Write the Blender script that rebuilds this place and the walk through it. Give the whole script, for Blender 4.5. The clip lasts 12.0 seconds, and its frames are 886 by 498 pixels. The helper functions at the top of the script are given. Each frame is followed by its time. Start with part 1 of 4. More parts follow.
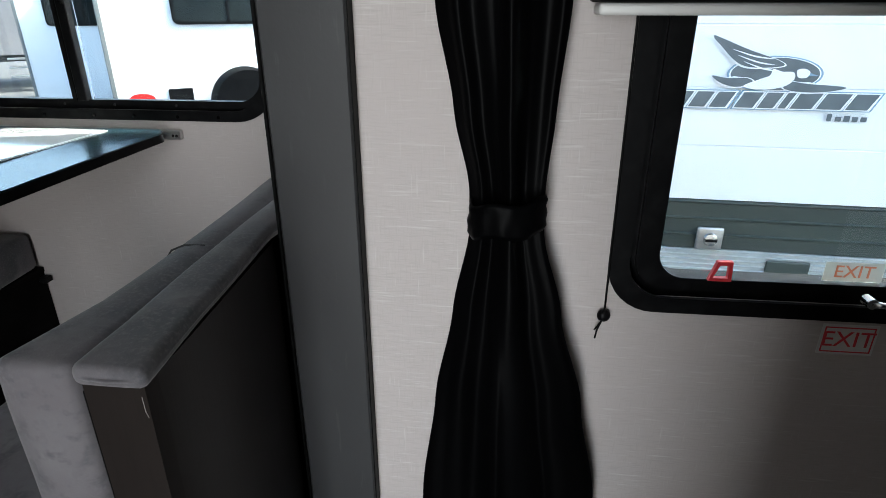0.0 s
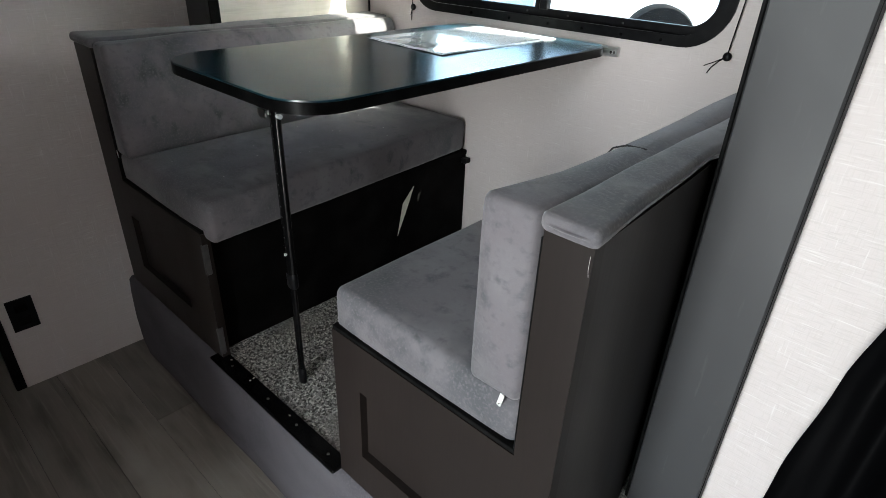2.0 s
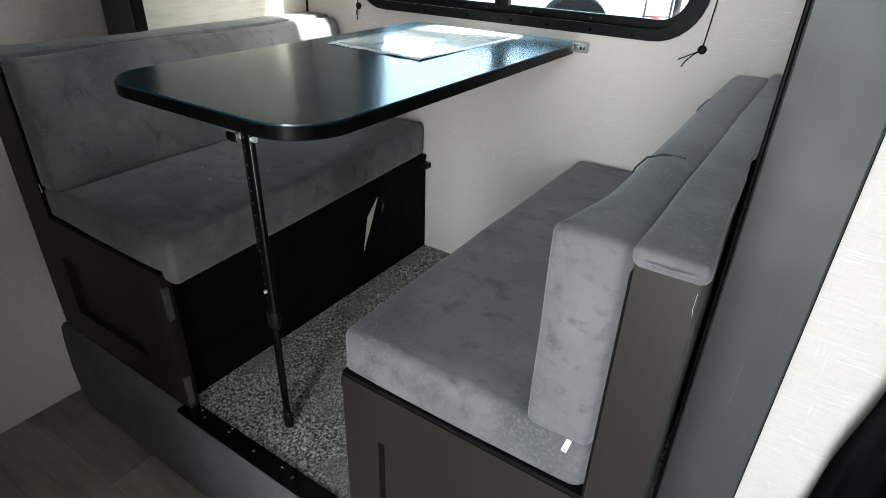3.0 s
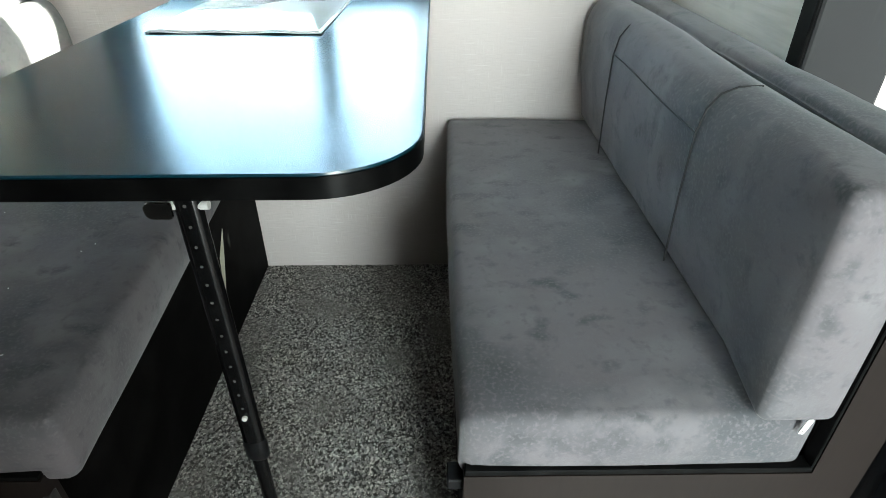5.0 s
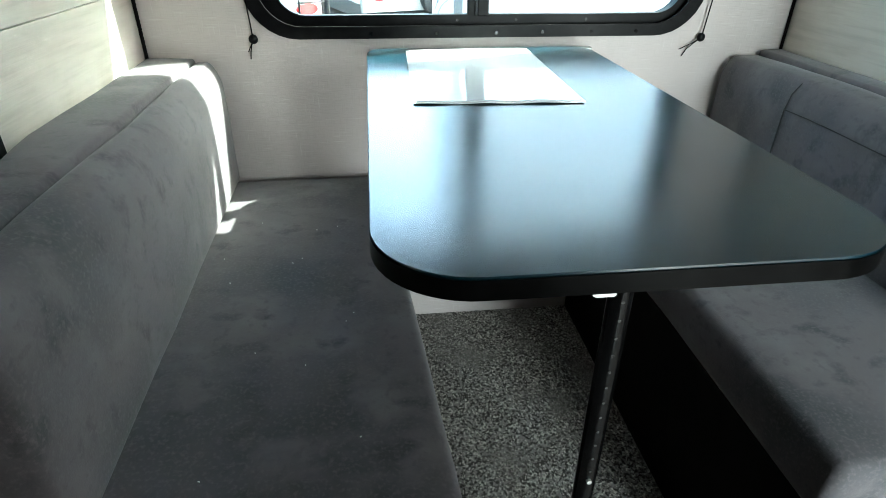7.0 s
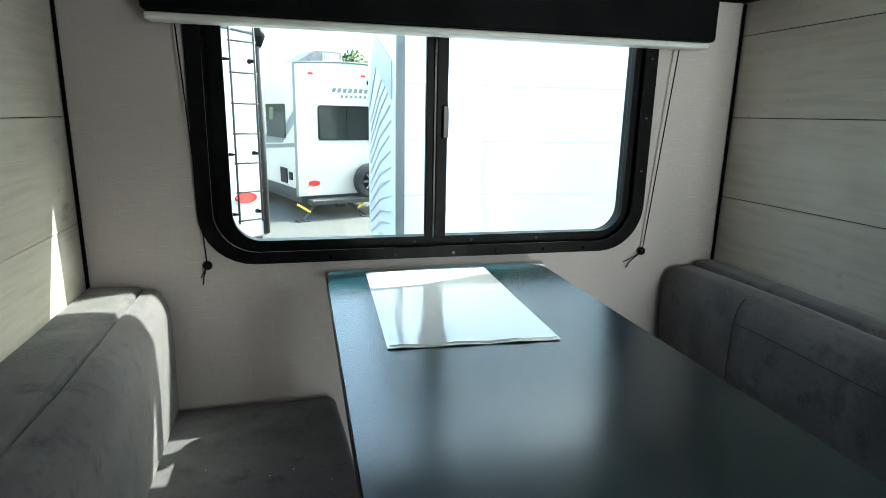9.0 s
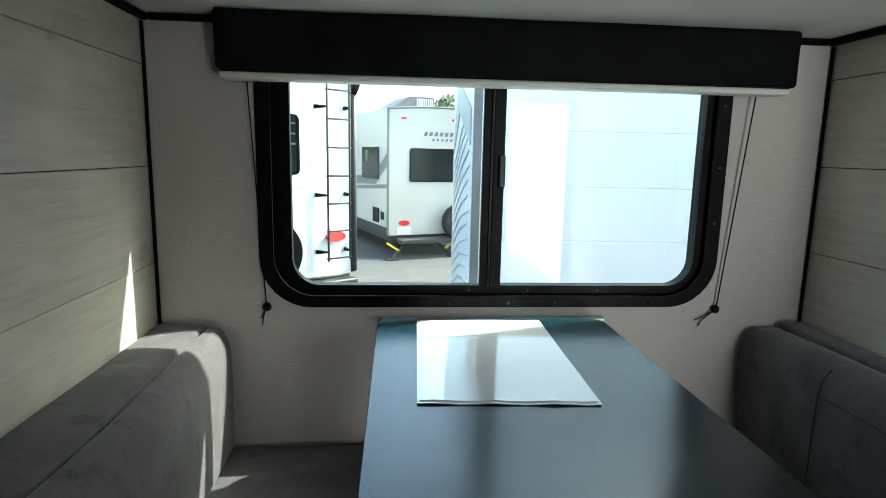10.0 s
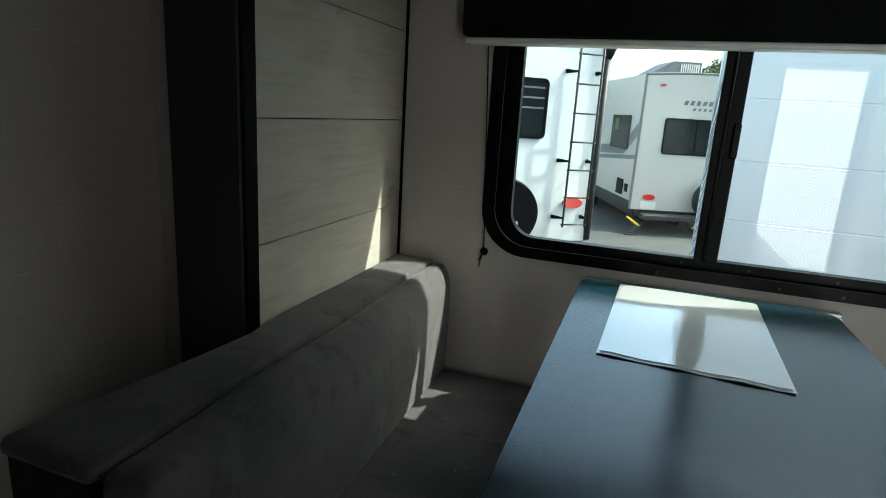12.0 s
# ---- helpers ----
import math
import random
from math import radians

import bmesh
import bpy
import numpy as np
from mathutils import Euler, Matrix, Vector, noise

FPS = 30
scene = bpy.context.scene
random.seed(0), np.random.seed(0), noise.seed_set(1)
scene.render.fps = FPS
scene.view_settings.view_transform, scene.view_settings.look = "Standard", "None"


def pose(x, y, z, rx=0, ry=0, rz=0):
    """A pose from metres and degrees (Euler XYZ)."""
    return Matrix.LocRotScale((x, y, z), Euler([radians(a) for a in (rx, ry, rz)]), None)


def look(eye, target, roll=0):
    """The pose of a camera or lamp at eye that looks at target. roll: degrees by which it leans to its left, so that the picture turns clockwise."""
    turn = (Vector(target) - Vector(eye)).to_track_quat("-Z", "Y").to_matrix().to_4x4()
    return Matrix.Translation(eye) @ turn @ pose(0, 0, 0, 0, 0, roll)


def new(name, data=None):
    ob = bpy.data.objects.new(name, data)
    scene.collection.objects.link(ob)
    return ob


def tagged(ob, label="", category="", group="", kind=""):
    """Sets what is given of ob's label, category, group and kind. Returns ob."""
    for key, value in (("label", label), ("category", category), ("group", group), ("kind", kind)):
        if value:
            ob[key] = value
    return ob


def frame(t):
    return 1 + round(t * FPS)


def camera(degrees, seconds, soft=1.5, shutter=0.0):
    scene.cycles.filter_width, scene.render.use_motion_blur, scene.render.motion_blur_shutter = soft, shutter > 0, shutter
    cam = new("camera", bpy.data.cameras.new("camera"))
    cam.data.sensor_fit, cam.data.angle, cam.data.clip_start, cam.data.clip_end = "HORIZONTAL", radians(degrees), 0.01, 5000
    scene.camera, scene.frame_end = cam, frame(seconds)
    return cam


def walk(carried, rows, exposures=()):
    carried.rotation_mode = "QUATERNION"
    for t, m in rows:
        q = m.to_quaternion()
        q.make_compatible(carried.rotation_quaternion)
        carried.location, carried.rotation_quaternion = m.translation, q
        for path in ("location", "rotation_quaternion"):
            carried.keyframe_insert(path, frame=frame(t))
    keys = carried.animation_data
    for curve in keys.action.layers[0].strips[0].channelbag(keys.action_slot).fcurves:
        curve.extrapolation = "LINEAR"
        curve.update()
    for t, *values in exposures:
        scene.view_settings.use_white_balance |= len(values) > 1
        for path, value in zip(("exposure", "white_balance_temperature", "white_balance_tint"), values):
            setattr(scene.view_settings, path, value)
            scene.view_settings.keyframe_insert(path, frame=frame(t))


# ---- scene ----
cam = camera(75.4, 12.0, 0.8)
PATH = [
    (0, (1.098, -1.417, 1.42), (0.901, 0.414, 0.64), 0.0),
    (0.5, (1.052, -1.444, 1.397), (0.506, 0.277, 0.537), 2.4),
    (1, (1.030, -1.476, 1.379), (0.177, 0.083, 0.461), 3.1),
    (1.5, (1.020, -1.496, 1.374), (-0.032, -0.082, 0.428), 2.7),
    (2, (1.004, -1.501, 1.37), (-0.169, -0.197, 0.41), 2.4),
    (2.5, (0.949, -1.503, 1.363), (-0.193, -0.184, 0.386), 3.0),
    (3, (0.812, -1.516, 1.371), (-0.140, -0.051, 0.398), 1.9),
    (3.2, (0.756, -1.521, 1.369), (-0.099, -0.004, 0.386), 1.8),
    (4.8, (0.318, -1.413, 1.322), (0.177, 0.261, 0.237), -0.1),
    (5, (0.258, -1.428, 1.328), (0.273, 0.254, 0.246), -0.2),
    (5.5, (0.096, -1.483, 1.346), (0.344, 0.175, 0.255), -1.1),
    (6, (-0.023, -1.503, 1.369), (0.230, 0.173, 0.308), 0.4),
    (6.5, (-0.138, -1.459, 1.36), (0.067, 0.246, 0.335), 0.7),
    (7, (-0.261, -1.396, 1.385), (-0.049, 0.325, 0.389), 0.6),
    (7.2, (-0.314, -1.401, 1.397), (-0.051, 0.352, 0.47), 1.6),
    (8.8, (-0.358, -1.318, 1.473), (0.127, 0.552, 0.955), 1.2),
    (9, (-0.317, -1.3, 1.48), (0.153, 0.589, 1.022), 1.2),
    (9.5, (-0.253, -1.273, 1.504), (0.119, 0.659, 1.145), 2.4),
    (10, (-0.232, -1.297, 1.499), (-0.069, 0.669, 1.172), 1.2),
    (10.5, (-0.193, -1.349, 1.5), (-0.199, 0.622, 1.16), 3.5),
    (11, (-0.150, -1.373, 1.495), (-0.260, 0.592, 1.137), 5.3),
    (11.5, (-0.158, -1.374, 1.49), (-0.540, 0.553, 1.114), 5.2),
    (12, (-0.161, -1.377, 1.49), (-0.795, 0.461, 1.02), 3.5),
]
EXPOSURES = [(0.0, 2.75, 6250, -2), (1.0, 3.25, 6250, -2), (2.2, 3.75, 6250, -4), (3.2, 3.92, 6200, -7), (4.8, 4.47, 6250, -12), (6.5, 4.34, 6050, -13), (7.2, 4.07, 6050, -14), (8.8, 3.12, 6200, -12), (9.5, 2.68, 6300, -11), (11.0, 2.2, 6350, -11), (12.0, 1.8, 6400, -12)]
walk(cam, [(t, look(eye, target, roll)) for t, eye, target, roll in PATH], EXPOSURES)

# ---- daylight ----
SUN_WAY = Vector((1.0, 0.40, 1.03)).normalized()
world = bpy.data.worlds.new("sky")
scene.world = world
world.use_nodes = True
sky = world.node_tree.nodes.new("ShaderNodeTexSky")
sky.sky_type, sky.sun_disc = "NISHITA", False
sky.sun_elevation = math.asin(SUN_WAY.z)
sky.sun_rotation = math.atan2(SUN_WAY.x, SUN_WAY.y)
sky.altitude, sky.dust_density = 100, 4.0
world.node_tree.links.new(sky.outputs[0], world.node_tree.nodes["Background"].inputs[0])
world.node_tree.nodes["Background"].inputs[1].default_value = 0.15
sun_data = bpy.data.lights.new("sun", "SUN")
sun_data.energy, sun_data.angle, sun_data.color = 2.2, radians(0.5), (1.0, 0.95, 0.87)
sun = new("sun", sun_data)
sun.matrix_basis = look(SUN_WAY * 30, (0, 0, 0))
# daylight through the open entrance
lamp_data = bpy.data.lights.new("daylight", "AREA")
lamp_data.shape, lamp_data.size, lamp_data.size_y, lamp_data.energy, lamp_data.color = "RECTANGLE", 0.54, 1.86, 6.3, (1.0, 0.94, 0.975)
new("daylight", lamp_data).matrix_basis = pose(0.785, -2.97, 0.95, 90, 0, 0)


# ---- materials ----
def material(name, colour, rough=0.6, metal=0.0, spec=0.5, grains=(), bump=0.0, bump_scale=200.0, stretch=(1, 1, 1), coat=0.0, rough_var=0.0, rand=0.0, sheen=0.0, coat_rough=0.15):
    """A painted, woven or grained surface. grains: (scale, stretch, colour, from, to) layers of noise laid over the colour."""
    mat = bpy.data.materials.new(name)
    mat.use_nodes = True
    nt = mat.node_tree
    bsdf = nt.nodes["Principled BSDF"]
    bsdf.inputs["Roughness"].default_value = rough
    bsdf.inputs["Metallic"].default_value = metal
    bsdf.inputs["Specular IOR Level"].default_value = spec
    bsdf.inputs["Coat Weight"].default_value = coat
    bsdf.inputs["Coat Roughness"].default_value = coat_rough
    bsdf.inputs["Sheen Weight"].default_value = sheen
    bsdf.inputs["Sheen Roughness"].default_value = 0.45
    geo = nt.nodes.new("ShaderNodeTexCoord")

    def noise_at(scale, stretched, detail=4.0):
        mapping = nt.nodes.new("ShaderNodeMapping")
        mapping.inputs["Scale"].default_value = stretched
        nt.links.new(geo.outputs["Object"], mapping.inputs["Vector"])
        tex = nt.nodes.new("ShaderNodeTexNoise")
        tex.inputs["Scale"].default_value = scale
        tex.inputs["Detail"].default_value = detail
        nt.links.new(mapping.outputs[0], tex.inputs["Vector"])
        return tex.outputs["Fac"]

    base = nt.nodes.new("ShaderNodeRGB")
    base.outputs[0].default_value = (*colour, 1)
    colour_out = base.outputs[0]
    for scale, stretched, tone, low, high in grains:
        ramp = nt.nodes.new("ShaderNodeMapRange")
        ramp.inputs["From Min"].default_value, ramp.inputs["From Max"].default_value = low, high
        nt.links.new(noise_at(scale, stretched), ramp.inputs["Value"])
        mix = nt.nodes.new("ShaderNodeMix")
        mix.data_type = "RGBA"
        nt.links.new(ramp.outputs[0], mix.inputs["Factor"])
        nt.links.new(colour_out, mix.inputs["A"])
        mix.inputs["B"].default_value = (*tone, 1)
        colour_out = mix.outputs["Result"]
    if rand:
        info = nt.nodes.new("ShaderNodeObjectInfo")
        span = nt.nodes.new("ShaderNodeMapRange")
        span.inputs["To Min"].default_value, span.inputs["To Max"].default_value = 1 - rand, 1 + rand
        nt.links.new(info.outputs["Random"], span.inputs["Value"])
        tint = nt.nodes.new("ShaderNodeHueSaturation")
        nt.links.new(span.outputs[0], tint.inputs["Value"])
        nt.links.new(colour_out, tint.inputs["Color"])
        colour_out = tint.outputs[0]
    nt.links.new(colour_out, bsdf.inputs["Base Color"])
    if rough_var:
        span = nt.nodes.new("ShaderNodeMapRange")
        span.inputs["From Min"].default_value, span.inputs["From Max"].default_value = 0.3, 0.7
        span.inputs["To Min"].default_value, span.inputs["To Max"].default_value = rough - rough_var, rough + rough_var
        nt.links.new(noise_at(6, stretch), span.inputs["Value"])
        nt.links.new(span.outputs[0], bsdf.inputs["Roughness"])
    if bump:
        node = nt.nodes.new("ShaderNodeBump")
        node.inputs["Strength"].default_value, node.inputs["Distance"].default_value = bump, 0.002
        nt.links.new(noise_at(bump_scale, stretch, 3.0), node.inputs["Height"])
        nt.links.new(node.outputs[0], bsdf.inputs["Normal"])
    return mat


ONE = (1, 1, 1)
# linen-look vinyl: fine threads along both directions of the wall
LINEN = material("linen_vinyl", (0.520, 0.474, 0.460), 0.6, spec=0.25, grains=[
    (110, (0.30, 0.30, 4.0), (0.465, 0.427, 0.408), 0.50, 0.68), (110, (4.0, 4.0, 0.30), (0.475, 0.435, 0.415), 0.52, 0.70),
    (52, (0.30, 0.30, 5.0), (0.62, 0.592, 0.573), 0.60, 0.74), (52, (5.0, 5.0, 0.32), (0.61, 0.582, 0.563), 0.62, 0.76),
    (2.5, ONE, (0.490, 0.440, 0.426), 0.4, 0.8)], bump=0.2, bump_scale=140, stretch=(0.5, 0.5, 3))
SHIPLAP = material("whitewashed_plank", (0.5200, 0.4826, 0.4312), 0.55, grains=[
    (9, (1, 0.7, 8), (0.4160, 0.3841, 0.3381), 0.42, 0.75), (45, (1, 0.12, 6), (0.4250, 0.3900, 0.3420), 0.55, 0.85), (11, (1, 0.9, 2.2), (0.3016, 0.2709, 0.2352), 0.70, 0.78), (5, (1, 1, 1.5), (0.5824, 0.5418, 0.4949), 0.5, 0.75)],
    bump=0.12, bump_scale=60, stretch=(1, 0.1, 6), rand=0.04)
CEILING = material("white_ceiling_panel", (0.62, 0.62, 0.61), 0.6, grains=[(4, ONE, (0.57, 0.57, 0.55), 0.4, 0.7)], bump=0.1, bump_scale=90)
FASCIA = material("charcoal_laminate", (0.038, 0.0385, 0.040), 0.42, spec=0.22, grains=[
    (3, (1, 1, 0.4), (0.049, 0.0495, 0.051), 0.4, 0.75), (30, (3, 3, 0.4), (0.085, 0.085, 0.085), 0.66, 0.84), (2.2, (1, 1, 0.6), (0.029, 0.0285, 0.030), 0.5, 0.75)], bump=0.08, bump_scale=150, rough_var=0.08)
BENCHWOOD = material("espresso_wood", (0.0125, 0.0098, 0.0088), 0.42, spec=0.14, grains=[
    (5, (1, 1, 0.25), (0.0155, 0.0120, 0.0107), 0.4, 0.75), (120, (1, 1, 0.08), (0.0105, 0.0082, 0.0073), 0.5, 0.8)], bump=0.05, bump_scale=150, stretch=(1, 1, 0.1), rough_var=0.05)
# made-up dark finish for walls out of view, to cut bounced light
UNSEEN_DARK = material("unseen_dark_panel", (0.09, 0.078, 0.068), 0.5, grains=[(5, (1, 1, 0.2), (0.07, 0.06, 0.052), 0.4, 0.75), (60, (3, 3, 0.1), (0.11, 0.095, 0.085), 0.5, 0.8)], bump=0.05)
BENCHBOX = material("black_bench_board", (0.0020, 0.0019, 0.0018), 0.6, spec=0.03, grains=[(12, ONE, (0.0055, 0.0052, 0.005), 0.4, 0.7)], bump=0.05)
SUEDE = material("grey_suede", (0.1085, 0.0990, 0.1065), 0.9, spec=0.15, grains=[
    (4, ONE, (0.0600, 0.0615, 0.0670), 0.42, 0.66), (8, (1, 1.25, 1), (0.1290, 0.1215, 0.1285), 0.52, 0.70), (17, (1, 1.4, 1), (0.0560, 0.0560, 0.0610), 0.56, 0.70), (60, (1, 0.8, 1.2), (0.0760, 0.0725, 0.0785), 0.55, 0.75), (200, ONE, (0.1140, 0.1070, 0.1140), 0.50, 0.76)],
    bump=0.14, bump_scale=450, sheen=0.2)
SEAM = material("dark_thread", (0.03, 0.029, 0.03), 0.9)
# black top; the teal in its base colour stands in for reflected sky
TABLETOP = material("black_laminate", (0.0028, 0.0190, 0.0290), 0.22, spec=0.7, grains=[(6, ONE, (0.0040, 0.0230, 0.0340), 0.4, 0.7)], rough_var=0.03)
TABLE_EDGE = material("black_edge_moulding", (0.0013, 0.0013, 0.0013), 0.3, spec=0.035, grains=[(25, ONE, (0.004, 0.004, 0.004), 0.4, 0.7)])
BLACK_METAL = material("black_powder_coat", (0.0025, 0.0025, 0.0027), 0.17, spec=0.22, grains=[(40, ONE, (0.0045, 0.0045, 0.0045), 0.5, 0.8)], rough_var=0.06)
CHROME = material("bright_steel", (0.62, 0.62, 0.62), 0.22, 1.0, rough_var=0.08)
ZINC = material("bright_zinc", (0.72, 0.72, 0.70), 0.3, 0.3, grains=[(60, ONE, (0.6, 0.6, 0.58), 0.4, 0.7)])
ALU = material("satin_aluminium", (0.55, 0.55, 0.55), 0.35, 1.0, grains=[(60, (0.1, 1, 1), (0.45, 0.45, 0.45), 0.4, 0.7)])
CARPET = material("grey_carpet", (0.26, 0.25, 0.235), 0.95, spec=0.05, grains=[
    (150, ONE, (0.062, 0.059, 0.055), 0.47, 0.54), (170, (1.1, 0.9, 1), (0.58, 0.56, 0.51), 0.55, 0.62), (6, ONE, (0.20, 0.19, 0.178), 0.48, 0.75)], bump=1.0, bump_scale=220)
FELT = material("charcoal_felt", (0.075, 0.070, 0.077), 0.95, spec=0.1, grains=[(7, ONE, (0.060, 0.056, 0.062), 0.45, 0.65), (3, (1, 1, 2), (0.088, 0.083, 0.089), 0.5, 0.7), (180, ONE, (0.082, 0.078, 0.084), 0.5, 0.7)], bump=0.25, bump_scale=400)
PLANK = material("grey_oak_vinyl", (0.190, 0.170, 0.150), 0.5, grains=[
    (7, (0.4, 3, 1), (0.105, 0.092, 0.080), 0.45, 0.70), (26, (0.15, 4, 1), (0.25, 0.228, 0.205), 0.55, 0.8), (3, (0.6, 1.6, 1), (0.25, 0.23, 0.208), 0.5, 0.68)],
    bump=0.1, bump_scale=80, stretch=(0.1, 5, 1), rand=0.32)
BLACK_PLASTIC = material("black_plastic", (0.004, 0.004, 0.0045), 0.38, spec=0.10, grains=[(40, ONE, (0.008, 0.008, 0.0085), 0.45, 0.7)], rough_var=0.05)
BLACK_VINYL = material("black_upholstery_vinyl", (0.0040, 0.0042, 0.0050), 0.6, spec=0.04, grains=[(10, ONE, (0.007, 0.0072, 0.008), 0.4, 0.7)], bump=0.45, bump_scale=190)
TRIM = material("black_trim", (0.0022, 0.0022, 0.0022), 0.5, spec=0.05, grains=[(30, ONE, (0.006, 0.006, 0.006), 0.4, 0.7)])
WHITE_PLASTIC = material("white_plastic", (0.66, 0.66, 0.64), 0.4, grains=[(20, ONE, (0.6, 0.6, 0.57), 0.4, 0.7)])
CURTAIN = material("black_satin_cloth", (0.0012, 0.0012, 0.0014), 0.40, spec=0.03, grains=[(9, (1, 1, 0.3), (0.0022, 0.0022, 0.0025), 0.45, 0.7)], bump=0.05, bump_scale=500)
PAPER = material("white_print", (0.72, 0.745, 0.78), 0.14, spec=0.9, coat=1.0, coat_rough=0.06, grains=[(6, ONE, (0.74, 0.77, 0.82), 0.45, 0.7)])
PAPER.node_tree.nodes["Principled BSDF"].inputs["Coat IOR"].default_value = 2.1
RED = material("red_vinyl", (0.60, 0.03, 0.04), 0.4, grains=[(30, ONE, (0.52, 0.03, 0.04), 0.4, 0.7)])
PAPER_TAG = material("cream_tag", (0.62, 0.60, 0.50), 0.7, grains=[(30, ONE, (0.52, 0.50, 0.40), 0.4, 0.7)])
GREY_DARK = material("dark_grey_plastic", (0.055, 0.053, 0.052), 0.45, spec=0.3, grains=[(30, ONE, (0.035, 0.034, 0.033), 0.4, 0.7)])
GREY_PAINT = material("grey_paint", (0.16, 0.16, 0.17), 0.5, grains=[(12, ONE, (0.12, 0.12, 0.13), 0.4, 0.7)])
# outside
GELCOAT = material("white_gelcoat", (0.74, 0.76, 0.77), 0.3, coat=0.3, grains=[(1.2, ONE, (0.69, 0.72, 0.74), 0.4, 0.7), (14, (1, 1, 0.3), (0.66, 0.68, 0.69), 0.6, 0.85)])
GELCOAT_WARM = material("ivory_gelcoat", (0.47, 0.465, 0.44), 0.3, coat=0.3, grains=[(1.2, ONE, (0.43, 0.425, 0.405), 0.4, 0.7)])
SIDING = material("white_aluminium_siding", (0.84, 0.86, 0.87), 0.35, grains=[(2, (0.3, 1, 2), (0.82, 0.85, 0.86), 0.4, 0.7)])
SIDING_GREY = material("grey_aluminium_siding", (0.046, 0.060, 0.052), 0.4, grains=[(3, (0.3, 1, 2), (0.045, 0.054, 0.050), 0.4, 0.7)])
DECAL_PALE = material("pale_grey_decal", (0.42, 0.45, 0.46), 0.4, grains=[(9, ONE, (0.5, 0.53, 0.54), 0.4, 0.7)])
MOULDING = material("grey_corner_moulding", (0.14, 0.15, 0.15), 0.4, grains=[(9, ONE, (0.15, 0.165, 0.165), 0.4, 0.7)])
LOGO_DARK = material("slate_decal", (0.10, 0.12, 0.13), 0.4, grains=[(9, ONE, (0.14, 0.16, 0.17), 0.4, 0.7)])
LOGO_BLUE = material("blue_grey_decal", (0.20, 0.32, 0.42), 0.4, grains=[(9, ONE, (0.25, 0.36, 0.45), 0.4, 0.7)])
DARK_GLASS = material("tinted_glass", (0.010, 0.013, 0.013), 0.08, spec=0.25, grains=[(2, ONE, (0.02, 0.025, 0.025), 0.4, 0.7)])
RUBBER = material("tyre_rubber", (0.018, 0.018, 0.019), 0.75, grains=[(20, ONE, (0.03, 0.03, 0.03), 0.4, 0.7)], bump=0.3)
RED_LENS = material("red_lens", (0.65, 0.02, 0.02), 0.15, coat=0.6, grains=[(40, ONE, (0.5, 0.02, 0.02), 0.4, 0.7)])
YELLOW = material("yellow_paint", (0.70, 0.50, 0.04), 0.45, grains=[(20, ONE, (0.6, 0.42, 0.04), 0.4, 0.7)])
ASPHALT = material("asphalt", (0.075, 0.077, 0.078), 0.9, grains=[(0.5, ONE, (0.10, 0.10, 0.10), 0.4, 0.7), (120, ONE, (0.05, 0.05, 0.05), 0.45, 0.6), (2.5, ONE, (0.06, 0.06, 0.062), 0.5, 0.7)], bump=0.6, bump_scale=160)
CHASSIS = material("black_chassis_paint", (0.02, 0.02, 0.021), 0.5, grains=[(9, ONE, (0.032, 0.031, 0.03), 0.4, 0.7)])
LEAF = material("leaf_green", (0.07, 0.11, 0.035), 0.6, grains=[(3, ONE, (0.045, 0.08, 0.025), 0.4, 0.7)])
BARK = material("bark", (0.10, 0.075, 0.055), 0.9, grains=[(8, (1, 1, 0.2), (0.06, 0.045, 0.03), 0.4, 0.7)])


def glass(name, tint=(0.95, 0.98, 0.98), rough=0.0):
    mat = bpy.data.materials.new(name)
    mat.use_nodes = True
    b = mat.node_tree.nodes["Principled BSDF"]
    b.inputs["Base Color"].default_value = (*tint, 1)
    b.inputs["Roughness"].default_value = rough
    b.inputs["Transmission Weight"].default_value = 1.0
    b.inputs["IOR"].default_value = 1.42
    return mat


GLASS = glass("window_glass")
RED_FILM = glass("red_translucent_print", (0.95, 0.22, 0.10), 0.5)
THIN_FILM = glass("translucent_film", (0.85, 0.82, 0.72), 0.5)


# ---- builders ----
def thing(name, loc=(0, 0, 0), rz=0.0, label="", category="", group="", kind="", local=False):
    """An empty at a thing's base. Its parts are given in world places, or in its own if local."""
    e = new(name)
    e.empty_display_size = 0.05
    e.matrix_basis = pose(*loc, 0, 0, rz)
    e["own"] = 1 if local else 0
    return tagged(e, label, category, group, kind)


def part(name, bm, mat, parent=None, label="", smooth=False, angle=None):
    me = bpy.data.meshes.new(name)
    bmesh.ops.recalc_face_normals(bm, faces=bm.faces)
    bm.to_mesh(me)
    bm.free()
    for m in (mat if isinstance(mat, (list, tuple)) else [mat]):
        me.materials.append(m)
    if smooth:
        me.shade_smooth()
        if angle:
            me.set_sharp_from_angle(angle=radians(angle))
    ob = new(name, me)
    if parent:
        ob.parent = parent
        if parent.type == "EMPTY" and not parent["own"]:
            ob.matrix_parent_inverse = parent.matrix_basis.inverted()
    if label:
        ob["label"] = label
    return ob


def solid(name, bm, mat, label="", category="", group="", kind="", smooth=False, angle=None):
    return tagged(part(name, bm, mat, None, "", smooth, angle), label, category, group, kind)


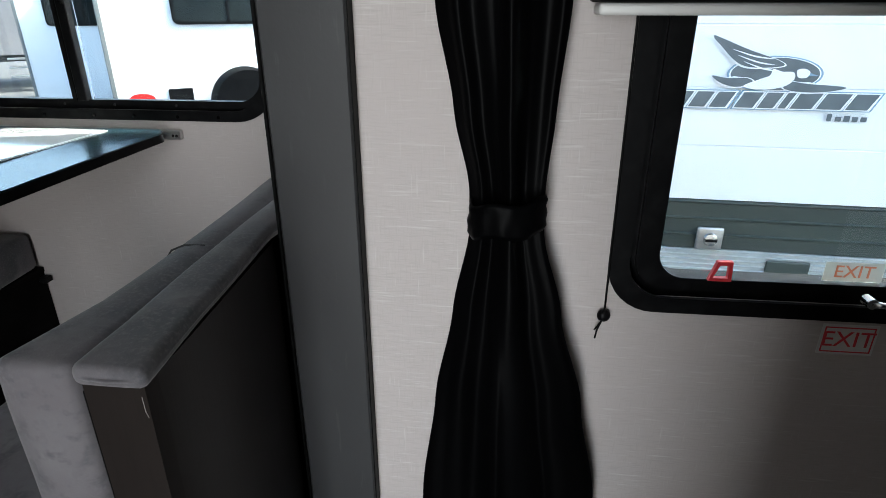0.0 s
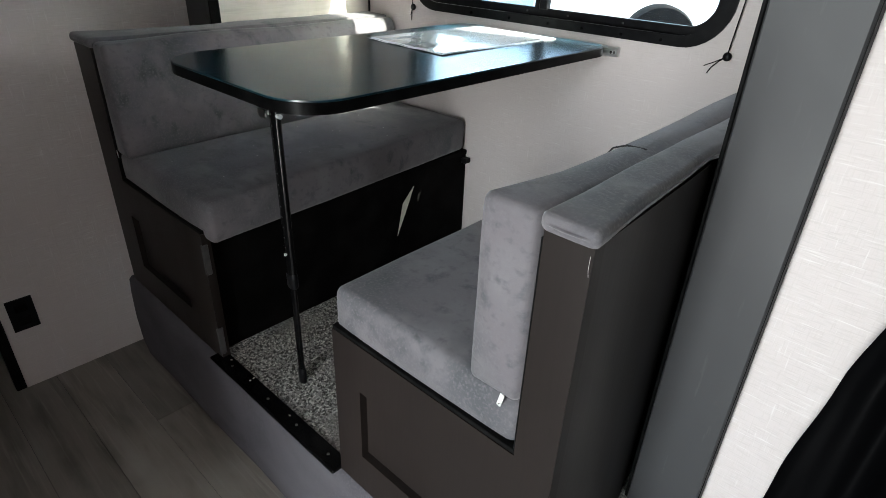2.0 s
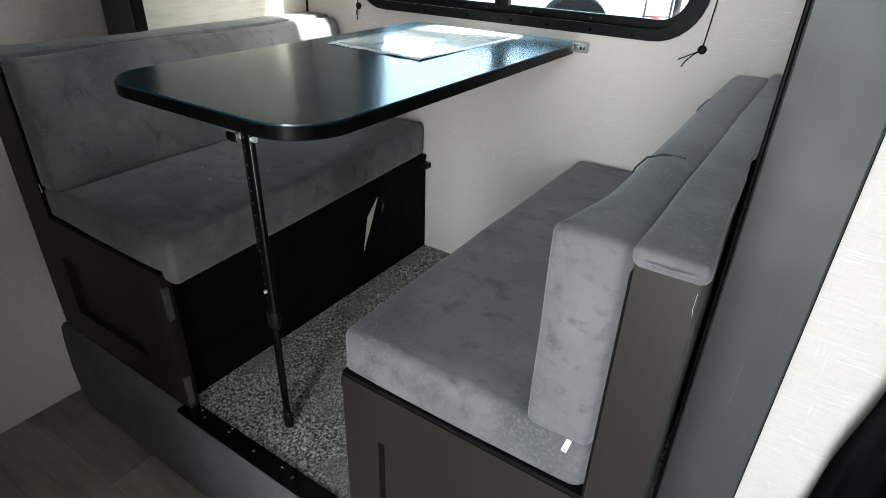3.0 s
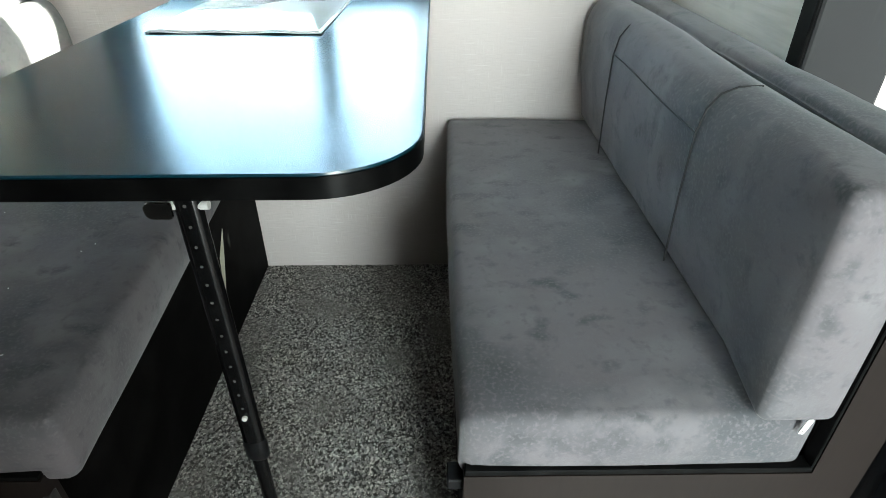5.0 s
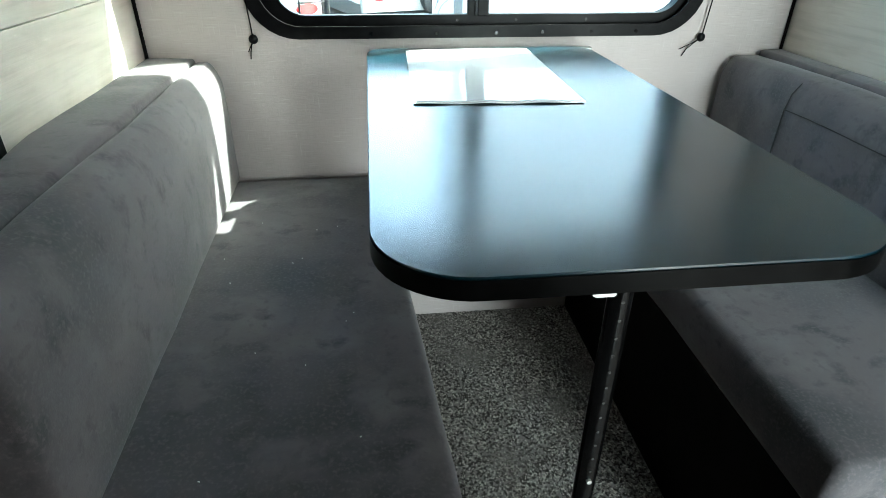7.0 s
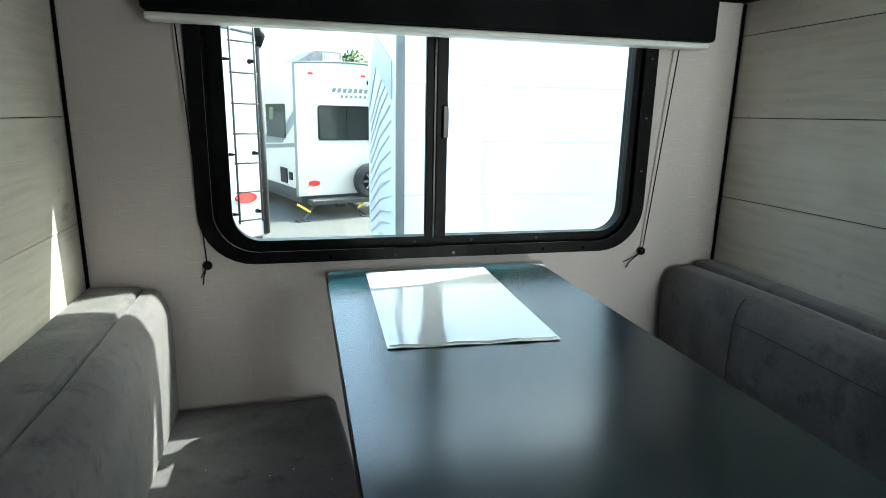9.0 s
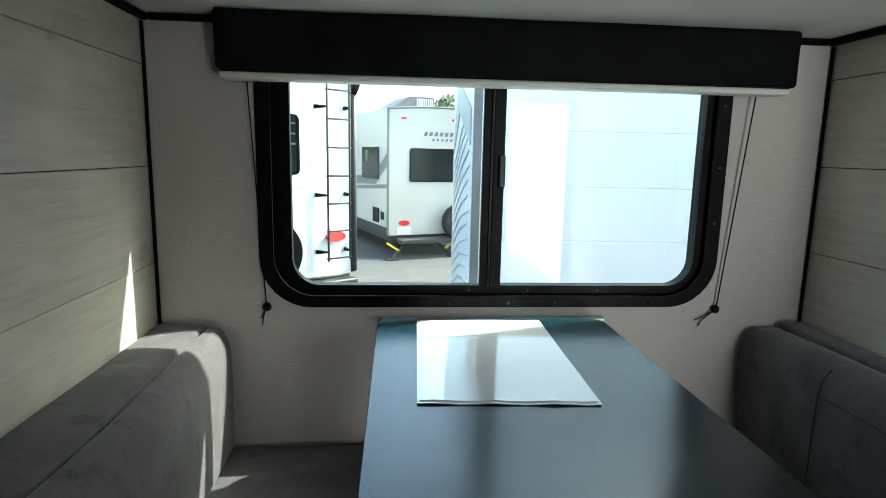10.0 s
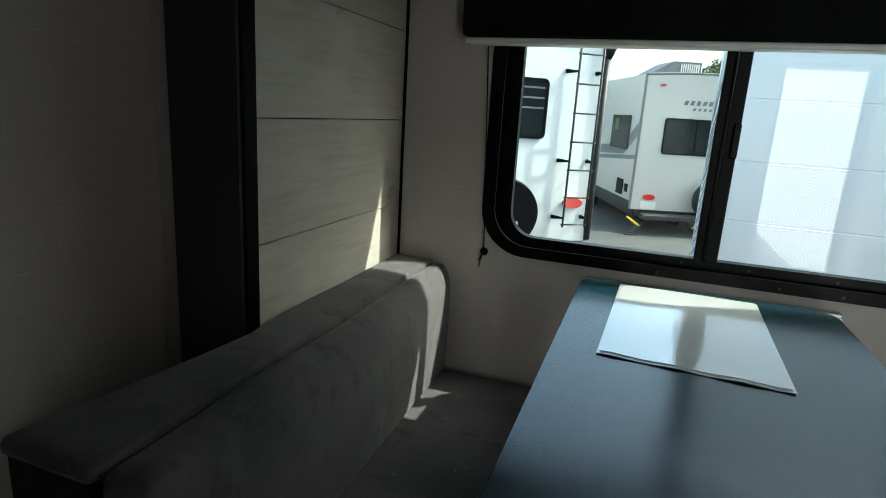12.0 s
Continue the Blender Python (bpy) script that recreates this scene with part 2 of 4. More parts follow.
def box(x0, x1, y0, y1, z0, z1, bevel=0.0, seg=1, bm=None):
    own = bmesh.new()
    bmesh.ops.create_cube(own, size=1)
    for v in own.verts:
        v.co = Vector(((x0 + x1) / 2 + v.co.x * (x1 - x0), (y0 + y1) / 2 + v.co.y * (y1 - y0), (z0 + z1) / 2 + v.co.z * (z1 - z0)))
    if bevel:
        bmesh.ops.bevel(own, geom=own.edges[:], offset=bevel, segments=seg, profile=0.5, affect="EDGES")
    return own if bm is None else add(bm, own)


def add(bm, other):
    me = bpy.data.meshes.new("tmp")
    other.to_mesh(me)
    other.free()
    bm.from_mesh(me)
    bpy.data.meshes.remove(me)
    return bm


def tube(points, radius, sides=8, closed=False, bm=None):
    """A round tube along points."""
    bm = bm or bmesh.new()
    pts = [Vector(p) for p in points]
    rings = []
    for i, p in enumerate(pts):
        a = pts[i - 1] if i or closed else p
        b = pts[(i + 1) % len(pts)] if i + 1 < len(pts) or closed else p
        d = (b - a).normalized()
        u = d.orthogonal().normalized() if not rings else (last - d * last.dot(d)).normalized()
        last = u
        w = d.cross(u)
        r = radius[i] if isinstance(radius, (list, tuple)) else radius
        rings.append([bm.verts.new(p + (u * math.cos(k * 2 * math.pi / sides) + w * math.sin(k * 2 * math.pi / sides)) * r) for k in range(sides)])
    n = len(rings)
    for i in range(n if closed else n - 1):
        for k in range(sides):
            bm.faces.new((rings[i][k], rings[i][(k + 1) % sides], rings[(i + 1) % n][(k + 1) % sides], rings[(i + 1) % n][k]))
    if not closed:
        bm.faces.new(rings[0])
        bm.faces.new(rings[-1])
    return bm


def rounded(x0, x1, z0, z1, r, seg=8):
    """Points round a rectangle with rounded corners; r may be one radius or four (left low, right low, right high, left high)."""
    rs = r if isinstance(r, (list, tuple)) else (r,) * 4
    pts = []
    for (cx, cz, sx, sz, a), q in zip(((x0, z0, 1, 1, 180), (x1, z0, -1, 1, 270), (x1, z1, -1, -1, 0), (x0, z1, 1, -1, 90)), rs):
        for k in range(seg + 1):
            t = radians(a + 90 * k / seg)
            pts.append((cx + sx * q + q * math.cos(t), cz + sz * q + q * math.sin(t)))
    return pts


def slab(outline, y0, y1, bm=None, axis="y"):
    """A plate with the given outline in x and z, from y0 to y1 (axis z: outline in x and y)."""
    bm = bm or bmesh.new()
    put = (lambda p, d: (p[0], d, p[1])) if axis == "y" else ((lambda p, d: (p[0], p[1], d)) if axis == "z" else (lambda p, d: (d, p[0], p[1])))
    a = [bm.verts.new(put(p, y0)) for p in outline]
    b = [bm.verts.new(put(p, y1)) for p in outline]
    bm.faces.new(a)
    bm.faces.new(b)
    for i in range(len(a)):
        j = (i + 1) % len(a)
        bm.faces.new((a[i], a[j], b[j], b[i]))
    return bm


def ring(outer, inner, y0, y1, bm=None):
    """A flat frame between two outlines of as many points each."""
    bm = bm or bmesh.new()
    loops = [[bm.verts.new((p[0], y, p[1])) for p in o] for o, y in ((outer, y0), (outer, y1), (inner, y1), (inner, y0))]
    n = len(outer)
    for i in range(4):
        for k in range(n):
            bm.faces.new((loops[i][k], loops[i][(k + 1) % n], loops[(i + 1) % 4][(k + 1) % n], loops[(i + 1) % 4][k]))
    return bm


def soft(bm, bevel):
    sharp = [e for e in bm.edges if len(e.link_faces) == 2 and e.calc_face_angle(0) > 0.6]
    bmesh.ops.bevel(bm, geom=sharp, offset=bevel, segments=2, profile=0.5, affect="EDGES")
    return bm


def cushion(x0, x1, y0, y1, z0, z1, r=0.03, puff=0.006, cuts=10, seed=0.0):
    """A stuffed block: rounded edges, slightly swollen and uneven faces."""
    bm = box(x0, x1, y0, y1, z0, z1)
    long = [e for e in bm.edges]
    bmesh.ops.subdivide_edges(bm, edges=long, cuts=cuts, use_grid_fill=True)
    c = Vector(((x0 + x1) / 2, (y0 + y1) / 2, (z0 + z1) / 2))
    h = Vector(((x1 - x0) / 2, (y1 - y0) / 2, (z1 - z0) / 2))
    for v in bm.verts:
        d = v.co - c
        # draw rows of vertices in near the edges so that the rounding is smooth
        for k in range(3):
            s = max(-1.0, min(1.0, d[k] / h[k]))
            keep = (h[k] - r) / h[k]
            a = abs(s)
            grid = a * (cuts + 1) / 2
            last = (cuts + 1) / 2
            if grid > last - 2.5:
                f = (grid - (last - 2.5)) / 2.5
                a = keep + (1 - keep) * max(0.0, f)
            else:
                a = keep * grid / (last - 2.5)
            d[k] = math.copysign(a * h[k], s)
        inner = Vector([max(-(h[k] - r), min(h[k] - r, d[k])) for k in range(3)])
        out = d - inner
        if out.length > 1e-9:
            out = out.normalized() * r
        p = inner + out
        q = [abs(inner[k]) / max(1e-6, h[k] - r) for k in range(3)]
        for k in range(3):
            if abs(p[k]) > h[k] - r * 0.3:
                o = [q[j] for j in range(3) if j != k]
                p[k] += math.copysign(puff * (1 - o[0] ** 2) * (1 - o[1] ** 2), p[k])
        n = noise.noise_vector((p + c) * 9 + Vector((seed, 0, 0))) * 0.0022 + noise.noise_vector((p + c) * 4 + Vector((0, seed, 0))) * 0.0025
        v.co = c + p + n
    return bm


# ---- the structure ----
ZC = 0.355        # carpet of the slide-out, above the cabin floor
WX = 0.765        # the slide-out's end walls
ZR = 1.775        # its ceiling
YF = -0.63        # face of the fascia round its opening
YM = -0.60        # cabin side wall
GROUND = -0.60

# outer wall of the slide-out, with its window's opening
bm = ring(rounded(-0.80, 0.80, 0.30, 1.80, 0.0005), rounded(-0.515, 0.515, 1.160, 1.750, 0.105), 0.0, 0.045)
solid("wall_north", bm, LINEN, "beige linen-look vinyl wall under the dinette window", "wall", kind="structure")

# end walls of the slide-out, clad with whitewashed planks
for side, joints in ((-1, (0.355, 0.63, 0.837, 1.04, 1.248, 1.460, 1.672, ZR)), (1, (0.355, 0.66, 0.867, 1.075, 1.283, 1.486, 1.684, ZR))):
    w = solid("wall_west" if side < 0 else "wall_east", box(side * (WX + 0.004), side * (WX + 0.04), -0.60, 0.0, 0.30, 1.80), TRIM,
              "end wall of the slide-out clad with whitewashed planks", "wall", kind="structure")
    for z0, z1 in zip(joints, joints[1:]):
        part("plank", box(side * WX, side * (WX + 0.006), -0.60, -0.001, z0 + 0.0008, z1 - 0.0008, 0.0012), SHIPLAP, w)

solid("ceiling", box(-0.80, 0.80, YF, 0.045, ZR, ZR + 0.03), CEILING, "plain white ceiling panel of the slide-out", "ceiling", kind="structure")
solid("carpet", box(-0.80, 0.80, -0.985, 0.0, ZC - 0.03, ZC), CARPET, "grey speckled cut-pile carpet on the raised slide-out floor", "carpet", kind="structure")

# riser below the slide-out: felt over a bulging edge
prof = [(-0.985, ZC - 0.004), (-1.000, ZC - 0.002), (-1.010, ZC - 0.012), (-1.015, ZC - 0.06), (-1.018, 0.20), (-1.014, 0.10), (-1.004, 0.03), (-0.985, 0.0), (-0.96, 0.0), (-0.96, ZC - 0.03)]
bm = bmesh.new()
rows = []
for k in range(41):
    x = -0.815 + 1.64 * k / 40
    rows.append([bm.verts.new((x, y - (0.004 * noise.noise((x * 4, z * 3, 0)) if 0.02 < z < ZC - 0.03 and y < -1.0 else 0), z)) for y, z in prof])
for a, c in zip(rows, rows[1:]):
    for i in range(len(prof)):
        j = (i + 1) % len(prof)
        bm.faces.new((a[i], a[j], c[j], c[i]))
bm.faces.new(rows[0])
bm.faces.new(rows[-1])
solid("riser", bm, FELT, "charcoal felt-covered riser below the slide-out floor", "step riser", kind="structure", smooth=True, angle=50)

# fascia round the slide-out's opening
bm = box(0.764, 0.886, YF, YM - 0.002, 0.0, 2.0, 0.003)
solid("fascia_right", bm, FASCIA, "scuffed charcoal laminate fascia board beside the slide-out", "trim", kind="structure")
solid("fascia_left", box(-0.9045, -0.764, YF, YM - 0.002, 0.0, 2.0, 0.003), FASCIA, "charcoal laminate fascia board beside the slide-out", "trim", kind="structure")
solid("fascia_top", box(-0.7635, 0.7635, YF, YM - 0.002, ZR + 0.001, 2.0, 0.003), FASCIA, "charcoal laminate fascia board over the slide-out", "trim", kind="structure")
for s in (-1, 1):
    solid("edge_trim", box(*sorted((s * 0.7570, s * 0.7635)), YF + 0.002, -0.5945, ZC, ZR - 0.001, 0.002), TRIM, "black plastic edge strip of the slide-out wall", "trim", kind="structure")
    if s > 0:
        solid("edge_trim", box(*sorted((s * 0.8863, s * 0.8878)), YF + 0.004, YM - 0.001, 0.0, 2.0), TRIM, "thin black edge strip of the fascia", "trim", kind="structure")
    solid("corner_trim", box(*sorted((s * 0.7575, s * (WX - 0.0005))), -0.008, -0.001, 0.8, ZR - 0.016, 0.002), TRIM, "black plastic corner strip", "trim", kind="structure")
    solid("ceiling_trim", box(*sorted((s * 0.748, s * (WX - 0.0005))), -0.60, -0.001, ZR - 0.015, ZR - 0.001, 0.003), TRIM, "black plastic strip along the ceiling", "trim", kind="structure")
for x0, x1 in ((-0.747, -0.600), (0.632, 0.747)):
    solid("ceiling_trim", box(x0, x1, -0.014, -0.001, ZR - 0.015, ZR - 0.001, 0.003), TRIM, "black plastic strip along the ceiling", "trim", kind="structure")

# cabin side wall with the second window
W2 = (1.280, 2.030, 1.000, 1.535)
bm = ring(rounded(0.80, 3.0, 0.0, 2.0, 0.0005), rounded(*W2, 0.065), YM, YM + 0.045)
for x0, x1, z0, z1 in ((-3.0, -0.80, 0, 2.0), (-0.80, 0.80, 1.81, 2.0)):
    box(x0, x1, YM, YM + 0.045, z0, z1, bm=bm)
solid("wall_cabin", bm, LINEN, "beige linen-look vinyl cabin wall", "wall", kind="structure")
# short partition beside the dinette
solid("wall_partition", box(-0.995, -0.960, -1.352, YM - 0.001, 0.0, 2.0), LINEN, "beige linen-look vinyl partition wall", "wall", kind="structure")
solid("partition_trim", box(-1.000, -0.957, -1.382, -1.3525, 0.0, 2.0, 0.003), TRIM, "black edge strip of the partition", "trim", kind="structure")

# the rest of the cabin, behind and beside the view
YB = -2.95
bm = bmesh.new()
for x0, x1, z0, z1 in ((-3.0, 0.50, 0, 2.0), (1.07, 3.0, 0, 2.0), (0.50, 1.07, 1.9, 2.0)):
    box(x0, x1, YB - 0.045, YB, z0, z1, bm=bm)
# out of view; its dark finish is assumed, to cut bounced light
solid("wall_entry", bm, UNSEEN_DARK, "unseen cabin wall with the open entrance, darkened to cut bounced light", "wall", kind="structure")
# added unseen wall: keeps entrance light off the left bench and partition
solid("wall_entry_side", box(0.42, 0.45, YB, -2.10, 0, 2.0), UNSEEN_DARK, "unseen dark screen wall, added to keep entrance light off the left bench", "wall", kind="structure")
# added unseen wall: shades the cabin wall beyond the curtain from the entrance
solid("wall_bedroom", box(1.12, 1.15, YB, -1.62, 0, 2.0), LINEN, "unseen beige screen wall, added to shade the exit window wall", "wall", kind="structure")
solid("wall_front", box(3.0, 3.045, YB - 0.045, YM + 0.045, 0, 2.0), LINEN, "beige cabin end wall", "wall", kind="structure")
# same assumed dark finish on the end wall out of view
solid("wall_rear", box(-3.045, -3.0, YB - 0.045, YM + 0.045, 0, 2.0), UNSEEN_DARK, "unseen cabin end wall, darkened to cut bounced light", "wall", kind="structure")
solid("ceiling_cabin", box(-3.05, 3.05, YB - 0.05, YM + 0.045, 2.0, 2.04), CEILING, "white cabin ceiling", "ceiling", kind="structure")
solid("floor", box(-3.05, 3.05, YB - 0.05, YM + 0.045, -0.06, -0.004), CHASSIS, "grey oak-look vinyl plank floor", "floor", kind="structure")
solid("underfloor", box(-0.80, 0.80, YM + 0.045, 0.045, 0.27, ZC - 0.031), CHASSIS, "black underside of the slide-out", "floor", kind="structure")
solid("roof_slide", box(-0.82, 0.82, YM + 0.046, 0.06, 1.806, 1.84), GELCOAT, "white slide-out roof", "roof", kind="structure")


# ---- the benches ----
def bench(side):
    """A dinette bench against an end wall: side -1 or 1."""
    s = side
    inner = 0.286 if s > 0 else 0.218
    out = 0.768 if s > 0 else 0.790
    pin = out - 0.064 if s > 0 else 0.672
    board = inner + 0.004 if s > 0 else 0.253
    crease = pin - 0.005 if s > 0 else 0.655
    X = lambda a, b: sorted((s * a, s * b))
    th = thing("dinette_bench", (s * 0.55, -0.5, ZC), label="espresso dinette bench with grey suede cushions on carpet", category="bench", group="benches of the dinette")
    zs = 0.728
    # end panel with its post, and a recessed field
    part("post", box(*X(pin, out), -1.0, -0.978, ZC, 1.087, 0.0), BENCHWOOD, th)
    part("stile", box(*X(inner, 0.360), -1.0, -0.978, ZC, zs), BENCHWOOD, th)
    part("top_rail", box(*X(0.360, pin), -1.0, -0.978, 0.620, zs), BENCHWOOD, th)
    part("bottom_rail", box(*X(0.360, pin), -1.0, -0.978, ZC, 0.45), BENCHWOOD, th)
    part("panel_field", box(*X(0.359, pin + 0.001), -0.984, -0.975, 0.448, 0.622), BENCHWOOD, th)
    part("edge_band", box(*X(inner + 0.001, pin - 0.0005), -0.999, -0.979, zs + 0.0003, zs + 0.0085, 0.001), TRIM, th, "black band of panel edge and shaded cushion gap")
    # black strip drawn in for the shaded gap between post and cushion
    part("edge_band", box(*X(pin - 0.0035, pin - 0.0003), -0.999, -0.979, zs + 0.009, 1.076, 0.001), TRIM, th, "black band of panel edge and shaded cushion gap")
    part("side_panel", box(*X(board, board + 0.016), -0.976, -0.002, ZC + 0.001, 0.69, 0.001), BENCHBOX, th, "black bench side board")
    part("seat_board", box(*X(board - 0.002, pin - 0.001), -0.976, -0.002, 0.691, 0.706), BENCHBOX, th)
    bx = pin + 0.002
    part("back_panel", box(*X(bx, 0.7400), -0.9775, -0.002, ZC + 0.001, 1.076), BENCHWOOD, th)
    bm = box(*X(0.7402, out), -0.978, -0.636, ZC, 1.087)
    for v in bm.verts:
        if abs(v.co.x) > 0.75 and v.co.y > -0.7:
            v.co.x = s * 0.7515
    part("outer_panel", bm, BENCHWOOD, th)
    for z in (0.42, 0.665) if s < 0 else ():
        part("corner_brace", box(*X(inner - 0.0022, inner + 0.0075), -1.0022, -0.987, z - 0.048, z + 0.035, 0.0015), GREY_DARK, th, "grey plastic corner brace")
    for z in (0.690,) if s > 0 else (0.672,):
        part("latch", box(*X(board - 0.024, board), -0.985 if s > 0 else -0.03, -0.955 if s > 0 else -0.004, z - 0.008, z + 0.01, 0.002), BLACK_PLASTIC, th)
    bm = cushion(*X(inner - 0.006, 0.698), -0.990, -0.008, 0.706, 0.815, 0.020, 0.006, 14, s)
    if s < 0:
        # the seat sits askew: its free edge overhangs the board at the aisle
        for v in bm.verts:
            f = (0.698 - abs(v.co.x)) / 0.486
            v.co.x += f * (0.032 - 0.078 * (v.co.y + 0.99))
    seat = part("seat_cushion", bm, SUEDE, th, smooth=True)
    lx0, slant = (0.601, 0.006) if s > 0 else (0.572, -0.020)
    bm = cushion(*X(lx0, crease - 0.001), -1.002, -0.012, 0.816, 1.106, 0.015, 0.006, 16, 3 + s)
    for v in bm.verts:
        k = max(0.0, (crease - 0.001 - abs(v.co.x)) / (crease - 0.001 - lx0))
        v.co.x += s * k * (0.010 - slant * (v.co.y + 1.0))
        v.co.x += s * k * 0.018 * max(0.0, 1.0 - (v.co.z - 0.816) / 0.13) * min(1.0, max(0.0, (v.co.y + 0.985) / 0.10)) * (s > 0)
        # the worn top edge of the face rolls back, and sags between the seams
        up = max(0.0, (v.co.z - 1.045) / 0.06)
        away = min(1.0, max(0.0, (v.co.y + 0.99) / 0.12))
        v.co.x += s * k * 0.024 * up * up * away
        v.co.z -= 0.005 * up * away * (0.6 + 0.6 * math.sin(v.co.y * 9.0 + s))
    back = part("back_cushion", bm, SUEDE, th, smooth=True)
    c0 = crease
    bm = cushion(*X(c0, out + 0.005), -1.008, -0.008, 1.0875, 1.112, 0.0105, 0.003, 24, 6 + s)
    for v in bm.verts:
        x, y = abs(v.co.x), v.co.y
        f = max(0.0, min(1.0, (y + 1.0) / 0.36))
        outer = out + 0.005 + (0.7505 - out - 0.005) * f if y < -0.61 else 0.7505 + 0.012 * min(1.0, (y + 0.61) / 0.05)
        inner_x = c0
        v.co.x = s * (inner_x + (x - c0) * (outer - inner_x) / (out + 0.005 - c0))
    part("top_cushion", bm, SUEDE, th, smooth=True)
    # sewn seams on the face of the back cushion
    lean = lambda y: lx0 - 0.608 - slant * (y + 1.0)
    for y in (-0.700, -0.288) if s > 0 else ():
        pts = [(s * (q + lean(y)), y, z) for q, z in ((0.6125, 0.835), (0.611, 0.95), (0.6125, 1.04), (0.6200, 1.075), (0.634, 1.0945), (0.655, 1.1035), (0.686, 1.1045))]
        part("seam", tube(pts, 0.0015, 6), SEAM, back)
    if s > 0:
        part("seam", tube([(s * (0.6128 + lean(-0.70 + 0.412 * k / 6)), -0.70 + 0.412 * k / 6, 1.042 - 0.002 * math.sin(k)) for k in range(7)], 0.0012, 6), SEAM, back)
    part("seam", tube([(s * (lx0 + 0.022 + 0.066 * k / 8), -0.9975 - 0.0010 * math.sin(math.pi * k / 8), 1.0985 + 0.001 * math.sin(2 * k)) for k in range(9)], 0.0011, 6), SEAM, back)
    pull = ring(rounded(-0.0036, 0.0036, -0.012, 0.012, 0.0015, 3), rounded(-0.0014, 0.0014, -0.0095, -0.0065, 0.0008, 3), -0.0008, 0.0008)
    pull.transform(Matrix.Translation((s * 0.670, -0.9975, 0.809)) @ Matrix.Rotation(0.22 * s, 4, "Y"))
    part("thread", tube([(s * (out - 0.0015), -1.0045, 1.079), (s * (out - 0.002), -1.0035, 1.061), (s * (out - 0.0012), -1.002, 1.052)], 0.00022, 5), ZINC, th, "pale loose thread")
    part("zip_pull", pull, ZINC, seat, "bright steel zip pull")
    if s < 0:
        # torn paper tag on the side board
        part("tag", slab([(-0.262, 0.640), (-0.290, 0.575), (-0.336, 0.479), (-0.312, 0.590)], -board + 0.001, -board + 0.0025, axis="x"), PAPER_TAG, th, "torn cream paper tag")
    return th


bench(1)
bench(-1)

# black threshold between the benches
bm = box(-0.248, 0.285, -1.023, -0.978, ZC - 0.004, ZC + 0.006, 0.003)
strip = solid("threshold", bm, BLACK_METAL, "black metal threshold strip with small screws", "trim", kind="structure")
for x in (-0.17, 0.0, 0.12, 0.24):
    part("screw", tube([(x, -1.0, ZC + 0.004), (x, -1.0, ZC + 0.0075)], 0.0035, 10), GREY_DARK, strip)

# ---- the table ----
ZT = 1.128
tab = thing("dinette_table", (0.0, -0.89, ZC), label="black laminate dinette table on one folding pole leg", category="table")
outline = rounded(-0.271, 0.243, -1.002, -0.026, (0.095, 0.095, 0.05, 0.05), 12)
top = part("tabletop", soft(slab(outline, ZT - 0.003, ZT, axis="z"), 0.001), TABLETOP, tab, smooth=True, angle=40)
edge = rounded(-0.2725, 0.2445, -1.0035, -0.0245, (0.096, 0.096, 0.051, 0.051), 12)
part("edge_moulding", soft(slab(edge, ZT - 0.0235, ZT - 0.0032, axis="z"), 0.005), TABLE_EDGE, tab, smooth=True, angle=40)
def oval_tube(points, radius):
    """A tube flattened along y, as folding legs are."""
    bm = tube(points, radius, 16)
    for v in bm.verts:
        v.co.y = -0.899 + (v.co.y + 0.899) * 0.62
    return bm


leg = part("leg", oval_tube([(-0.002, -0.899, 1.103), (0.0, -0.899, 0.665)], 0.0150), BLACK_METAL, tab, smooth=True, angle=40)
part("collar", oval_tube([(0.0, -0.899, 0.678), (0.0, -0.899, 0.673), (0.0, -0.899, 0.645), (0.0, -0.899, 0.640)], [0.0152, 0.0168, 0.0168, 0.0140]), BLACK_PLASTIC, leg, smooth=True, angle=40)
part("lower_tube", oval_tube([(0.0, -0.899, 0.65), (0.0, -0.899, ZC + 0.03)], 0.0105), BLACK_METAL, leg, smooth=True, angle=40)
part("rubber_foot", oval_tube([(0.0, -0.899, ZC + 0.045), (0.0, -0.899, ZC + 0.04), (0.0, -0.899, ZC + 0.004), (0.0, -0.899, ZC)], [0.011, 0.0135, 0.0145, 0.013]), BLACK_PLASTIC, leg, smooth=True, angle=40)
for k in range(13):
    z = 0.748 + k * 0.025
    part("hole", tube([(-0.002 * k / 13, -0.9076, z), (-0.002 * k / 13, -0.9086, z)], 0.0019, 8), GREY_DARK, leg)
part("pin", tube([(0.0, -0.907, 0.731), (0.0, -0.912, 0.731)], 0.0035, 10), ZINC, leg, "steel pin")
part("hinge_plate", box(-0.03, 0.03, -0.935, -0.86, ZT - 0.0285, ZT - 0.0240, 0.001), CHROME, tab, "bright steel hinge plate")
part("lever", soft(slab(rounded(-0.042, -0.014, 1.036, 1.054, (0.008, 0.003, 0.003, 0.006), 5), -0.914, -0.910), 0.001), CHROME, tab, "bright steel release lever")
part("pivot", tube([(-0.022, -0.900, 1.045), (0.020, -0.900, 1.045)], 0.005, 10), ZINC, tab, "bright steel pivot bolt")
rail = thing("table_rail", (0, 0, 1.1), label="satin aluminium table rail screwed to the wall", category="rail")
part("rail", box(-0.266, 0.263, -0.020, -0.0015, 1.100, 1.124, 0.002), ALU, rail)
part("lip", box(-0.266, 0.263, -0.024, -0.0205, 1.108, 1.117, 0.001), ALU, rail)
for x in (0.249, 0.258):
    part("screw", tube([(x, -0.0245, 1.1125), (x, -0.0265, 1.1125)], 0.004, 8), CHROME, rail)

